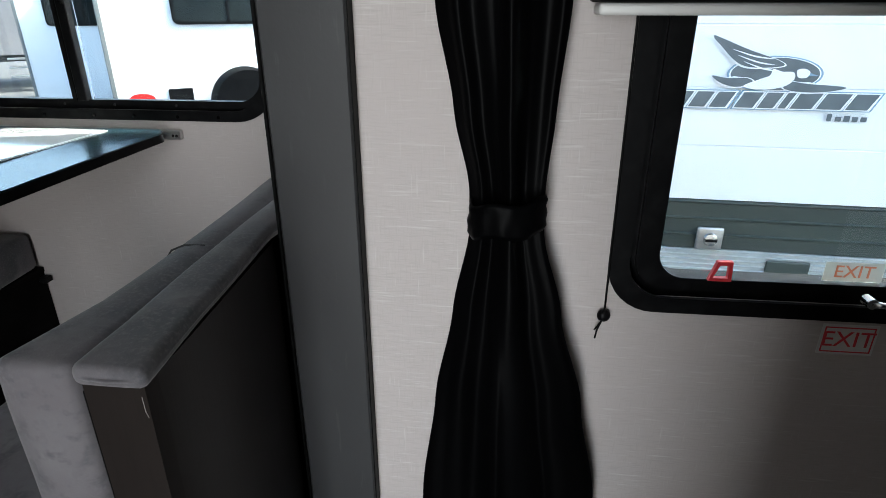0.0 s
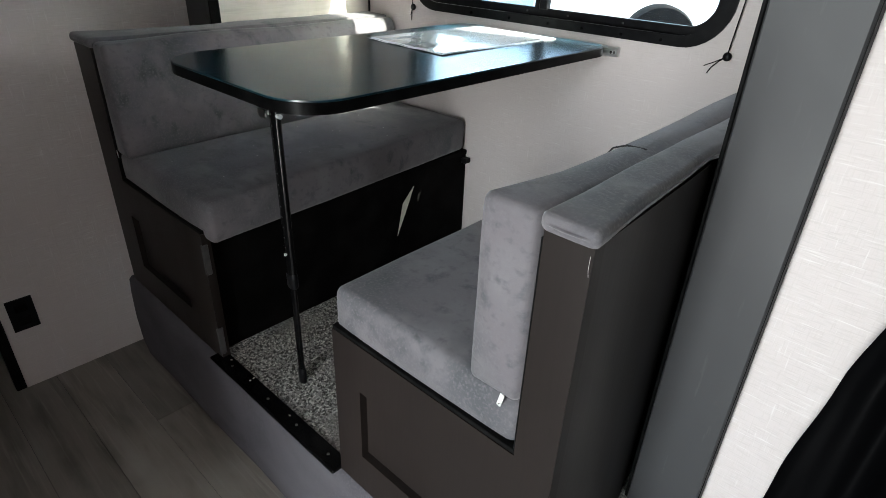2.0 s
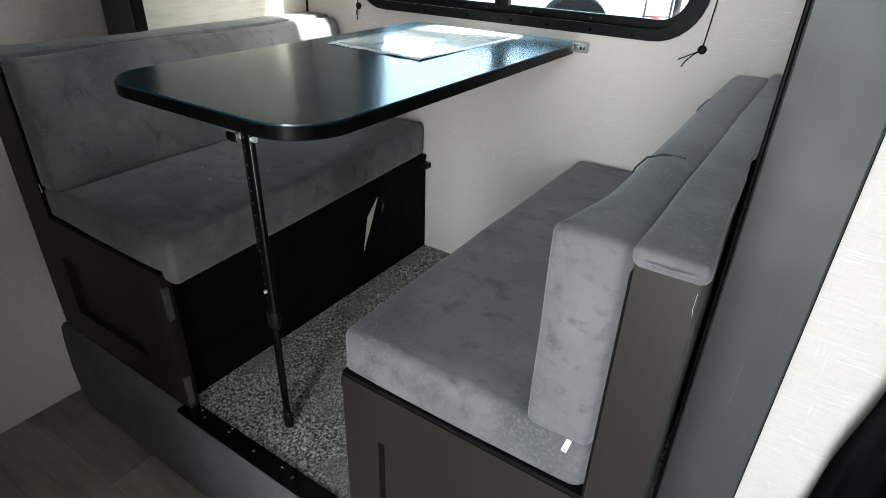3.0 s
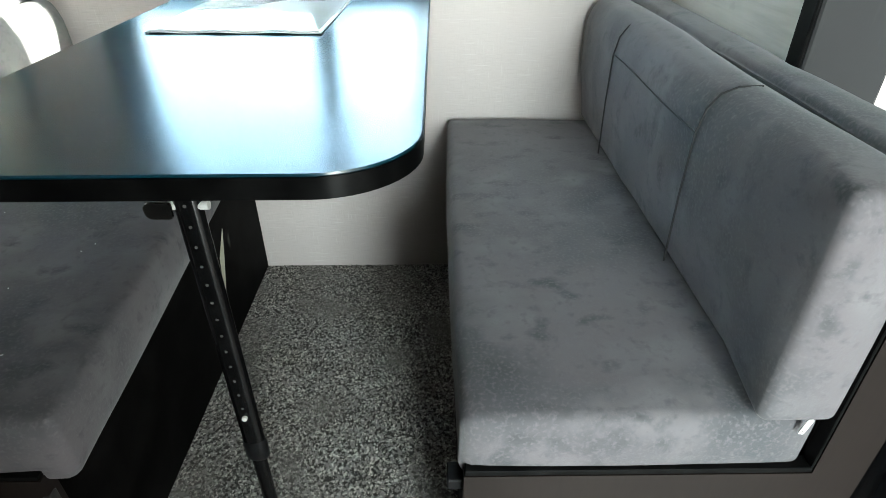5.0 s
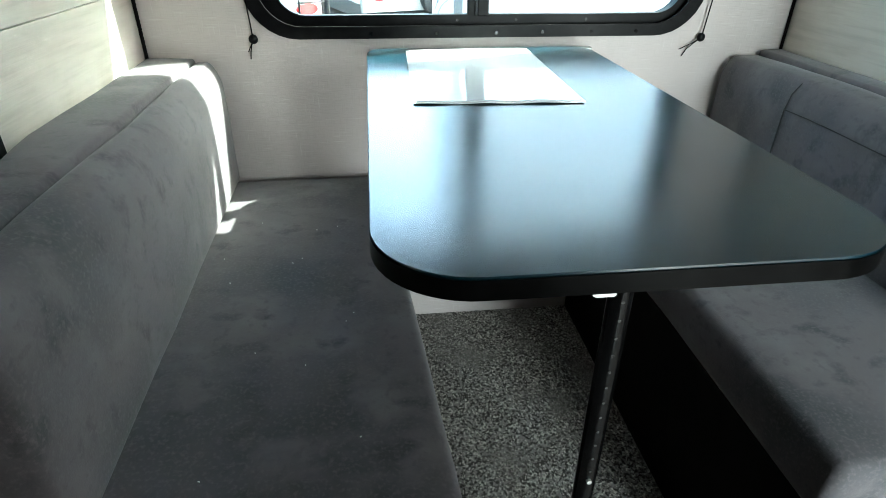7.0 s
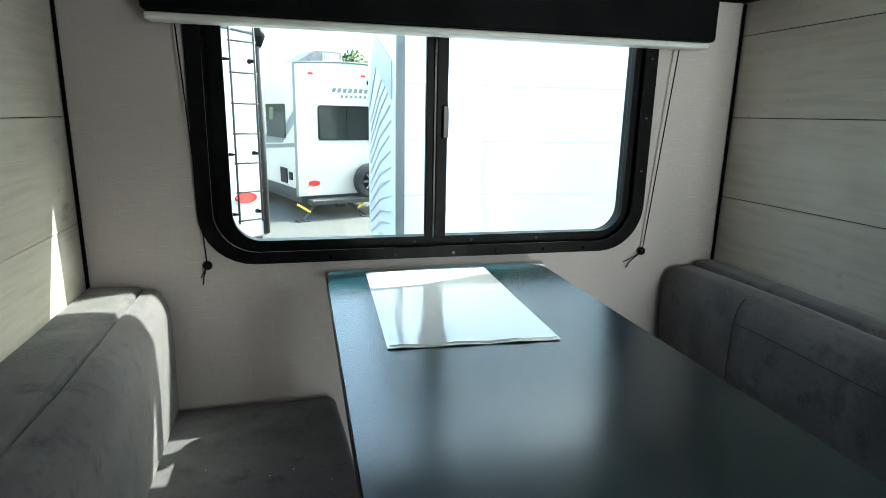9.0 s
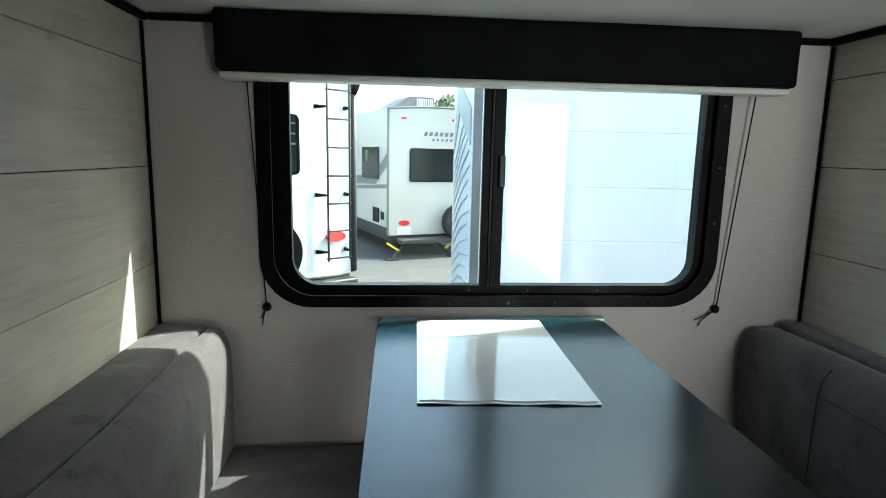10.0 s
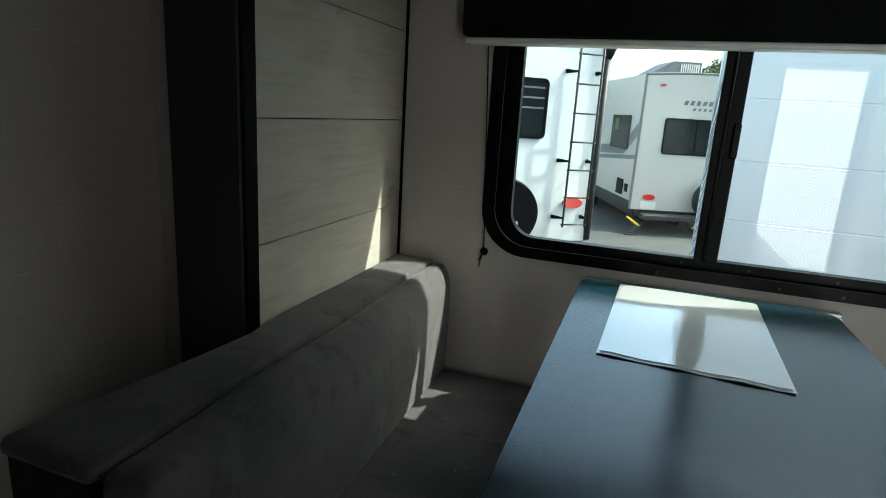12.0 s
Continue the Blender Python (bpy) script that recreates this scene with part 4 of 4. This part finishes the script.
# its long side: window, stripes and hatches
sw = part("side_window", box(-1.19, -1.172, 0.55, 1.75, 0.95 + H, 1.62 + H, 0.008), DARK_GLASS, sc, "dark tinted glass")
part("tag", box(-1.1935, -1.1905, 1.25, 1.50, 1.30 + H, 1.55 + H), LEAF, sc, "green window tag")
part("stripe", slab([(0.06, 1.25 + H), (0.06, 1.5 + H), (0.9, 1.05 + H), (6.0, 0.75 + H), (6.0, 0.6 + H), (0.8, 0.85 + H)], -1.176, -1.171, axis="x"), LOGO_DARK, sc, "dark grey stripe decal")
part("stripe", slab([(0.06, 0.80 + H), (0.06, 0.88 + H), (6.0, 0.5 + H), (6.0, 0.42 + H)], -1.176, -1.171, axis="x"), LOGO_DARK, sc, "dark grey stripe decal")
part("hatch", box(-1.19, -1.172, 0.55, 0.95, 0.05 + H, 0.36 + H, 0.006), BLACK_PLASTIC, sc, "black utility hatch")
part("outlet_cover", box(-1.19, -1.172, 0.25, 0.42, 0.14 + H, 0.30 + H, 0.006), BLACK_PLASTIC, sc)
part("lower_band", box(-1.178, -1.172, 0.06, 6.3, -0.15 + H, 0.0 + H), CHASSIS, sc)
wheel_at(sc, -1.05, 3.2, 0.34, 0.34, 0.2, "x")
ac = part("roof_unit", soft(slab([(-0.95, 2.38 + H), (0.1, 2.38 + H), (0.1, 2.68 + H), (-0.45, 2.68 + H)], 0.7, 1.6), 0.03), GREY_PAINT, sc, "grey rooftop air conditioner")
for k in range(9):
    part("louvre", box(-0.30 + 0.042 * k, -0.28 + 0.042 * k, 0.68, 0.70, 2.44 + H, 2.64 + H), WHITE_PLASTIC, ac)
for k in range(4):
    part("hitch_part", tube([(-0.3 + 0.06 * k, 0.2, -0.2 + H), (-0.3 + 0.05 * k, 0.1, -0.42 + H)], 0.03, 8), CHASSIS, sc)

# white corrugated trailer alongside
jf = thing("travel_trailer", (0.157, 1.57, GROUND), -3.0, "white corrugated trailer side with grey lower band and decals", "trailer", "trailers on the lot", local=True)
L, D = 6.6, 2.4


def corrugated(x0, x1, z0, z1, mat, pitch, name, y=0.0, depth=0.012):
    bm = bmesh.new()
    n = max(1, round((z1 - z0) / pitch))
    p = (z1 - z0) / n
    line = []
    for k in range(n):
        z = z0 + k * p
        if pitch > 0.2:
            line += [(z, y), (z + p - 0.010, y), (z + p - 0.008, y + 0.004), (z + p - 0.003, y + 0.004)]
        else:
            line += [(z, y), (z + p * 0.80, y - depth * 0.35), (z + p * 0.88, y - depth), (z + p * 0.94, y - depth), (z + p * 0.98, y)]
    line.append((z1, y))
    a = [bm.verts.new((x0, yy, z)) for z, yy in line]
    c = [bm.verts.new((x1, yy, z)) for z, yy in line]
    for i in range(len(line) - 1):
        bm.faces.new((a[i], c[i], c[i + 1], a[i + 1]))
    b0, b1, t0, t1 = (bm.verts.new(q) for q in ((x0, y + 0.03, z0), (x1, y + 0.03, z0), (x0, y + 0.03, z1), (x1, y + 0.03, z1)))
    bm.faces.new((a[0], b0, b1, c[0]))
    bm.faces.new((a[-1], c[-1], t1, t0))
    return part(name, bm, mat, jf)


part("body", box(0.0, L, 0.032, D, 0.02 + H, 2.45 + H, 0.01), SIDING, jf)
corrugated(0.03, L, 0.525 + H, 2.45 + H, SIDING, 0.275, "upper_siding", depth=0.005)
corrugated(0.03, L, 0.26 + H, 0.52 + H, SIDING_GREY, 0.10, "grey_band")
corrugated(0.03, L, 0.02 + H, 0.255 + H, DECAL_PALE, 0.026, "lower_siding", depth=0.013)
part("roof", box(-0.02, L + 0.02, -0.02, D + 0.02, 2.452 + H, 2.50 + H, 0.015), GELCOAT, jf)
part("corner_moulding", box(-0.012, 0.0295, -0.016, 0.034, 0.02 + H, 2.45 + H, 0.004), MOULDING, jf, "grey corner moulding")
part("end_stripe", slab([(0.3, 1.75 + H), (1.6, 2.05 + H), (2.2, 1.6 + H), (2.2, 1.5 + H), (1.4, 1.8 + H), (0.3, 1.55 + H)], -0.008, -0.001, axis="x"), DECAL_PALE, jf, "pale grey stripe decal")
for k in range(14):
    z, w = 0.45 + 0.085 * k, 0.008 + 0.006 * ((k * 7) % 4)
    part("end_stripe", slab([(0.35 + 0.05 * (k % 3), z + 0.22 + H), (1.1, z + 0.10 + H), (2.1, z - 0.16 + H), (2.1, z - 0.15 + H), (1.1, z + 0.10 + w + H), (0.35 + 0.05 * (k % 3), z + 0.225 + H)], -0.007, -0.001, axis="x"), DECAL_PALE, jf, "pale grey stripe decal")
part("chassis", box(0.2, L - 0.2, 0.15, D - 0.15, -0.16 + H, 0.018 + H, 0.01), CHASSIS, jf)
for x in (2.9, 3.75):
    wheel_at(jf, x, 0.2, 0.34, 0.34, 0.2)


def decal(name, pts, mat, y=-0.0135, label=""):
    part(name, slab(pts, y - 0.0015, y), mat, jf, label)


# the decal of a bird before an oval, and slanted letter blocks under it
bx, bz = 2.157, 1.135 + H
def curve(pts, n=6):
    """A smooth closed outline through a few points, about the oval's middle."""
    out = []
    for k in range(len(pts)):
        p0, p1, p2, p3 = (pts[(k + d) % len(pts)] for d in (-1, 0, 1, 2))
        for i in range(n):
            t = i / n
            out.append(tuple((bx, bz)[a] + 0.5 * (2 * p1[a] + (p2[a] - p0[a]) * t + (2 * p0[a] - 5 * p1[a] + 4 * p2[a] - p3[a]) * t * t + (3 * p1[a] - p0[a] - 3 * p2[a] + p3[a]) * t ** 3) for a in (0, 1)))
    return out


def grown(pts, by):
    """The outline pushed outwards from its middle."""
    cx, cz = sum(p[0] for p in pts) / len(pts), sum(p[1] for p in pts) / len(pts)
    return [(x + by * (x - cx) / max(1e-6, math.hypot(x - cx, z - cz)), z + by * (z - cz) / max(1e-6, math.hypot(x - cx, z - cz))) for x, z in pts]


oval = [(bx + 0.205 * math.cos(2 * math.pi * k / 40), bz + 0.080 * math.sin(2 * math.pi * k / 40)) for k in range(40)]
decal("decal_rim", oval, LOGO_BLUE, -0.0095, "blue-grey oval rim")
decal("decal_rim", [(bx + (x - bx) * 0.955, bz + (z - bz) * 0.94) for x, z in oval], SIDING, -0.0105, "white oval line")
decal("decal_oval", [(bx + (x - bx) * 0.925, bz + (z - bz) * 0.90) for x, z in oval], LOGO_DARK, -0.0115, "slate oval")
wing = curve([(-0.290, 0.165), (-0.245, 0.150), (-0.13, 0.105), (0.0, 0.062), (0.03, 0.038), (-0.04, 0.028), (-0.13, 0.032), (-0.19, 0.062), (-0.25, 0.118), (-0.283, 0.148)])
decal("decal_wing", grown(wing, 0.009), SIDING, -0.0128, "white wing outline")
decal("decal_wing", wing, LOGO_DARK, -0.0142, "slate wing")
for k in range(3):
    z = 0.092 - 0.026 * k
    decal("decal_feather", curve([(-0.205 + 0.028 * k, z + 0.016), (-0.10 + 0.02 * k, z - 0.012), (-0.01 + 0.008 * k, z - 0.026), (-0.10 + 0.02 * k, z - 0.019)], 4), SIDING, -0.0155, "white feather line")
for name, pts in (("decal_wing", [(-0.270, -0.010), (-0.20, -0.020), (-0.12, -0.018), (-0.09, -0.035), (-0.15, -0.058), (-0.22, -0.045)]), ("decal_tail", [(0.06, -0.030), (0.15, -0.040), (0.31, -0.052), (0.23, -0.074), (0.12, -0.076), (0.05, -0.062)])):
    decal(name, grown(curve(pts), 0.008), SIDING, -0.0128, "white feather outline")
    decal(name, curve(pts), LOGO_DARK, -0.0142, "slate feathers")
decal("decal_body", curve([(-0.125, -0.055), (-0.06, -0.022), (-0.02, -0.005), (-0.012, 0.022), (0.03, 0.012), (0.075, 0.010), (0.085, -0.020), (0.05, -0.052), (-0.03, -0.068)]), SIDING, -0.0165, "white bird body")
decal("decal_head", curve([(0.09, 0.018), (0.12, 0.026), (0.145, 0.012), (0.135, -0.012), (0.10, -0.012)]), SIDING, -0.0165, "white bird head")
decal("decal_beak", [(bx + 0.14, bz + 0.010), (bx + 0.185, bz - 0.004), (bx + 0.14, bz - 0.006)], LOGO_BLUE, -0.0165, "grey beak")
lx = 1.715
z0, z1 = bz - 0.152, bz - 0.082
for w in (0.080, 0.085, 0.085, None, 0.095, 0.080, 0.045, 0.105, 0.115, 0.105):
    if w is None:
        lx += 0.018
        continue
    decal("decal_rim", [(lx - 0.012, z0 - 0.009), (lx + w + 0.004, z0 - 0.009), (lx + w + 0.046, z1 + 0.009), (lx + 0.026, z1 + 0.009)], LOGO_BLUE, -0.0095, "blue-grey letter rim")
    decal("decal_rim", [(lx - 0.007, z0 - 0.005), (lx + w - 0.003, z0 - 0.005), (lx + w + 0.037, z1 + 0.005), (lx + 0.031, z1 + 0.005)], SIDING, -0.0105, "white letter line")
    decal("decal_letter", [(lx, z0), (lx + w - 0.012, z0), (lx + w + 0.026, z1), (lx + 0.036, z1)], LOGO_DARK, -0.0120, "slate slanted letter block")
    lx += w + 0.008
for k, (w, tall) in enumerate(((0.020, 0.034), (0.026, 0.022), (0.026, 0.026), (0.024, 0.022), (0.026, 0.022))):
    decal("decal_letter", [(2.42 + 0.036 * k, bz - 0.205), (2.42 + w + 0.036 * k, bz - 0.205), (2.42 + w + 0.036 * k, bz - 0.205 + tall), (2.42 + 0.036 * k, bz - 0.205 + tall)], LOGO_DARK, -0.0115, "small slate letter block")
fit_l = part("porch_fitting", box(1.945, 2.075, -0.035, -0.010, 0.265 + H, 0.385 + H, 0.012, 3), ALU, jf, "square bright fitting", smooth=True, angle=40)
part("boss", tube([(2.01, -0.042, 0.325 + H), (2.01, -0.055, 0.325 + H), (2.01, -0.06, 0.325 + H)], [0.036, 0.032, 0.018], 20), CHROME, fit_l, smooth=True, angle=40)
part("slot", box(1.982, 2.038, -0.066, -0.058, 0.320 + H, 0.332 + H), BLACK_PLASTIC, fit_l)
part("vent_panel", box(2.31, 2.52, -0.02, -0.006, 0.09 + H, 0.215 + H, 0.004), SIDING_GREY, jf)

# further trailers to the west
tw = thing("travel_trailer", (-5.0, 7.4, GROUND), 33, "pale blue-white trailer end with rounded window", "trailer", "trailers on the lot", local=True)
shell(tw, 2.3, 6.0, 0.0 + H, 2.3 + H, GELCOAT)
pane_window(tw, -0.8, 0.2, 1.15 + H, 1.75 + H, -0.002)
part("bumper", box(-1.1, 1.1, -0.16, -0.02, -0.18 + H, -0.05 + H, 0.015), CHASSIS, tw, "black bumper")
fw = thing("travel_trailer", (-13.5, 11.5, GROUND), 40, "dark grey trailer with folding entry steps", "trailer", "trailers on the lot", local=True)
shell(fw, 7.5, 2.5, 0.25 + H, 2.7 + H, GREY_PAINT)
pane_window(fw, -2.2, -1.2, 1.2 + H, 1.9 + H, -0.002)
pane_window(fw, 0.6, 1.8, 1.2 + H, 1.9 + H, -0.002)
for k in range(3):
    part("step", box(2.2, 3.1, -0.75 + 0.22 * k, -0.5 + 0.22 * k, -0.25 + 0.2 * k + H, -0.21 + 0.2 * k + H, 0.005), ALU, fw, "bright metal step")
part("jack", tube([(1.2, -0.3, 0.0), (1.2, -0.3, 0.45 + H)], 0.05, 10), WHITE_PLASTIC, fw, "white landing jack")
for x in (-2.0, -0.9):
    wheel_at(fw, x, 0.1, 0.36, 0.36, 0.24)


def tree(x, y, h, seed):
    rnd = random.Random(seed)
    th = thing("tree", (x, y, GROUND), label="green leafy tree beyond the lot", category="tree", group="trees beyond the lot", local=True)
    bm = tube([(0, 0, 0), (0.1, 0, h * 0.3), (0, 0.1, h * 0.6), (0.1, 0, h * 0.85)], [0.25, 0.2, 0.12, 0.03], 10)
    for k in range(9):
        a, z = rnd.uniform(0, 6.28), h * rnd.uniform(0.3, 0.7)
        r = h * rnd.uniform(0.15, 0.3)
        tube([(0, 0, z), (math.cos(a) * r * 0.5, math.sin(a) * r * 0.5, z + r * 0.4), (math.cos(a) * r, math.sin(a) * r, z + r * 0.8)], [0.09, 0.06, 0.02], 7, bm=bm)
    part("trunk", bm, BARK, th, "brown bark", smooth=True)
    verts, faces = [], []
    for k in range(3500):
        a, q, e = rnd.uniform(0, 6.28), rnd.random() ** 0.45, rnd.uniform(-1, 1)
        rr = h * 0.32 * q * math.sqrt(1 - e * e) * (0.8 + 0.35 * noise.noise((a * 1.5, e * 2, seed)))
        c = Vector((math.cos(a) * rr, math.sin(a) * rr, h * 0.66 + e * h * 0.33 * q))
        u = Vector((rnd.uniform(-1, 1), rnd.uniform(-1, 1), rnd.uniform(-1, 1))).normalized() * rnd.uniform(0.08, 0.2)
        w = u.orthogonal().normalized() * u.length * 0.5
        i = len(verts)
        verts += [c - u, c + w, c + u, c - w]
        faces.append((i, i + 1, i + 2, i + 3))
    me = bpy.data.meshes.new("crown")
    me.from_pydata(verts, [], faces)
    me.materials.append(LEAF)
    ob = new("crown", me)
    ob.parent = th


for k, (x, y, h) in enumerate(((3.5, 42, 6.5), (7, 48, 7), (-2.0, 55, 6.0), (-14, 60, 7), (-24, 52, 6.5))):
    tree(x, y, h, k)

# ---- carpet pile ----
rnd = random.Random(5)
verts, faces = [], []
for k in range(26000):
    x, y = rnd.uniform(-0.222, 0.312), -rnd.random() ** 0.8 * 0.975
    r, h, a = rnd.uniform(0.0014, 0.0028), rnd.uniform(0.002, 0.005), rnd.uniform(0, 6.28)
    i = len(verts)
    for q in range(3):
        verts.append((x + r * math.cos(a + q * 2.09), y + r * math.sin(a + q * 2.09), ZC))
    verts.append((x + rnd.uniform(-0.002, 0.002), y + rnd.uniform(-0.002, 0.002), ZC + h))
    faces += [(i, i + 1, i + 3), (i + 1, i + 2, i + 3), (i + 2, i, i + 3)]
me = bpy.data.meshes.new("carpet_pile")
me.from_pydata(verts, [], faces)
me.materials.append(CARPET)
tagged(new("carpet_pile", me), "grey speckled cut pile of the carpet", "carpet", kind="stuff")

# ---- crumbs on the threshold and lint on the seat ----
rnd = random.Random(3)
bm = bmesh.new()
for k in range(4):
    x, y, a = rnd.uniform(-0.2, 0.27), rnd.uniform(-1.01, -0.985), rnd.uniform(0, 3.1)
    c = box(-0.0022, 0.0022, -0.0009, 0.0009, 0, 0.0012)
    c.transform(pose(x, y, ZC + 0.0062, 0, 0, math.degrees(a)))
    add(bm, c)
tagged(part("crumbs", bm, PAPER_TAG), "pale wood crumbs on the threshold", "debris", kind="stuff")
bm = bmesh.new()
for k in range(14):
    c = box(-0.0013, 0.0013, -0.0005, 0.0005, 0, 0.0008)
    c.transform(pose(rnd.uniform(-0.58, -0.26), rnd.uniform(-0.95, -0.25), 0.8215, 0, 0, rnd.uniform(0, 180)))
    add(bm, c)
tagged(part("lint", bm, WHITE_PLASTIC), "white lint specks on the grey seat", "lint", kind="stuff")

# ---- floor planks ----
floor = bpy.data.objects["floor"]
rnd = random.Random(11)
pw, pl = 0.152, 1.22
y = -0.66
while y > YB:
    x = -3.05 - rnd.uniform(0, pl)
    while x < 3.05:
        x0, x1 = max(x, -3.0), min(x + pl, 3.0)
        if x1 - x0 > 0.02:
            part("plank", box(x0 + 0.0006, x1 - 0.0006, max(YB, y - pw) + 0.0006, y - 0.0006, -0.004, 0.0, 0.0009), PLANK, floor)
        x += pl
    y -= pw
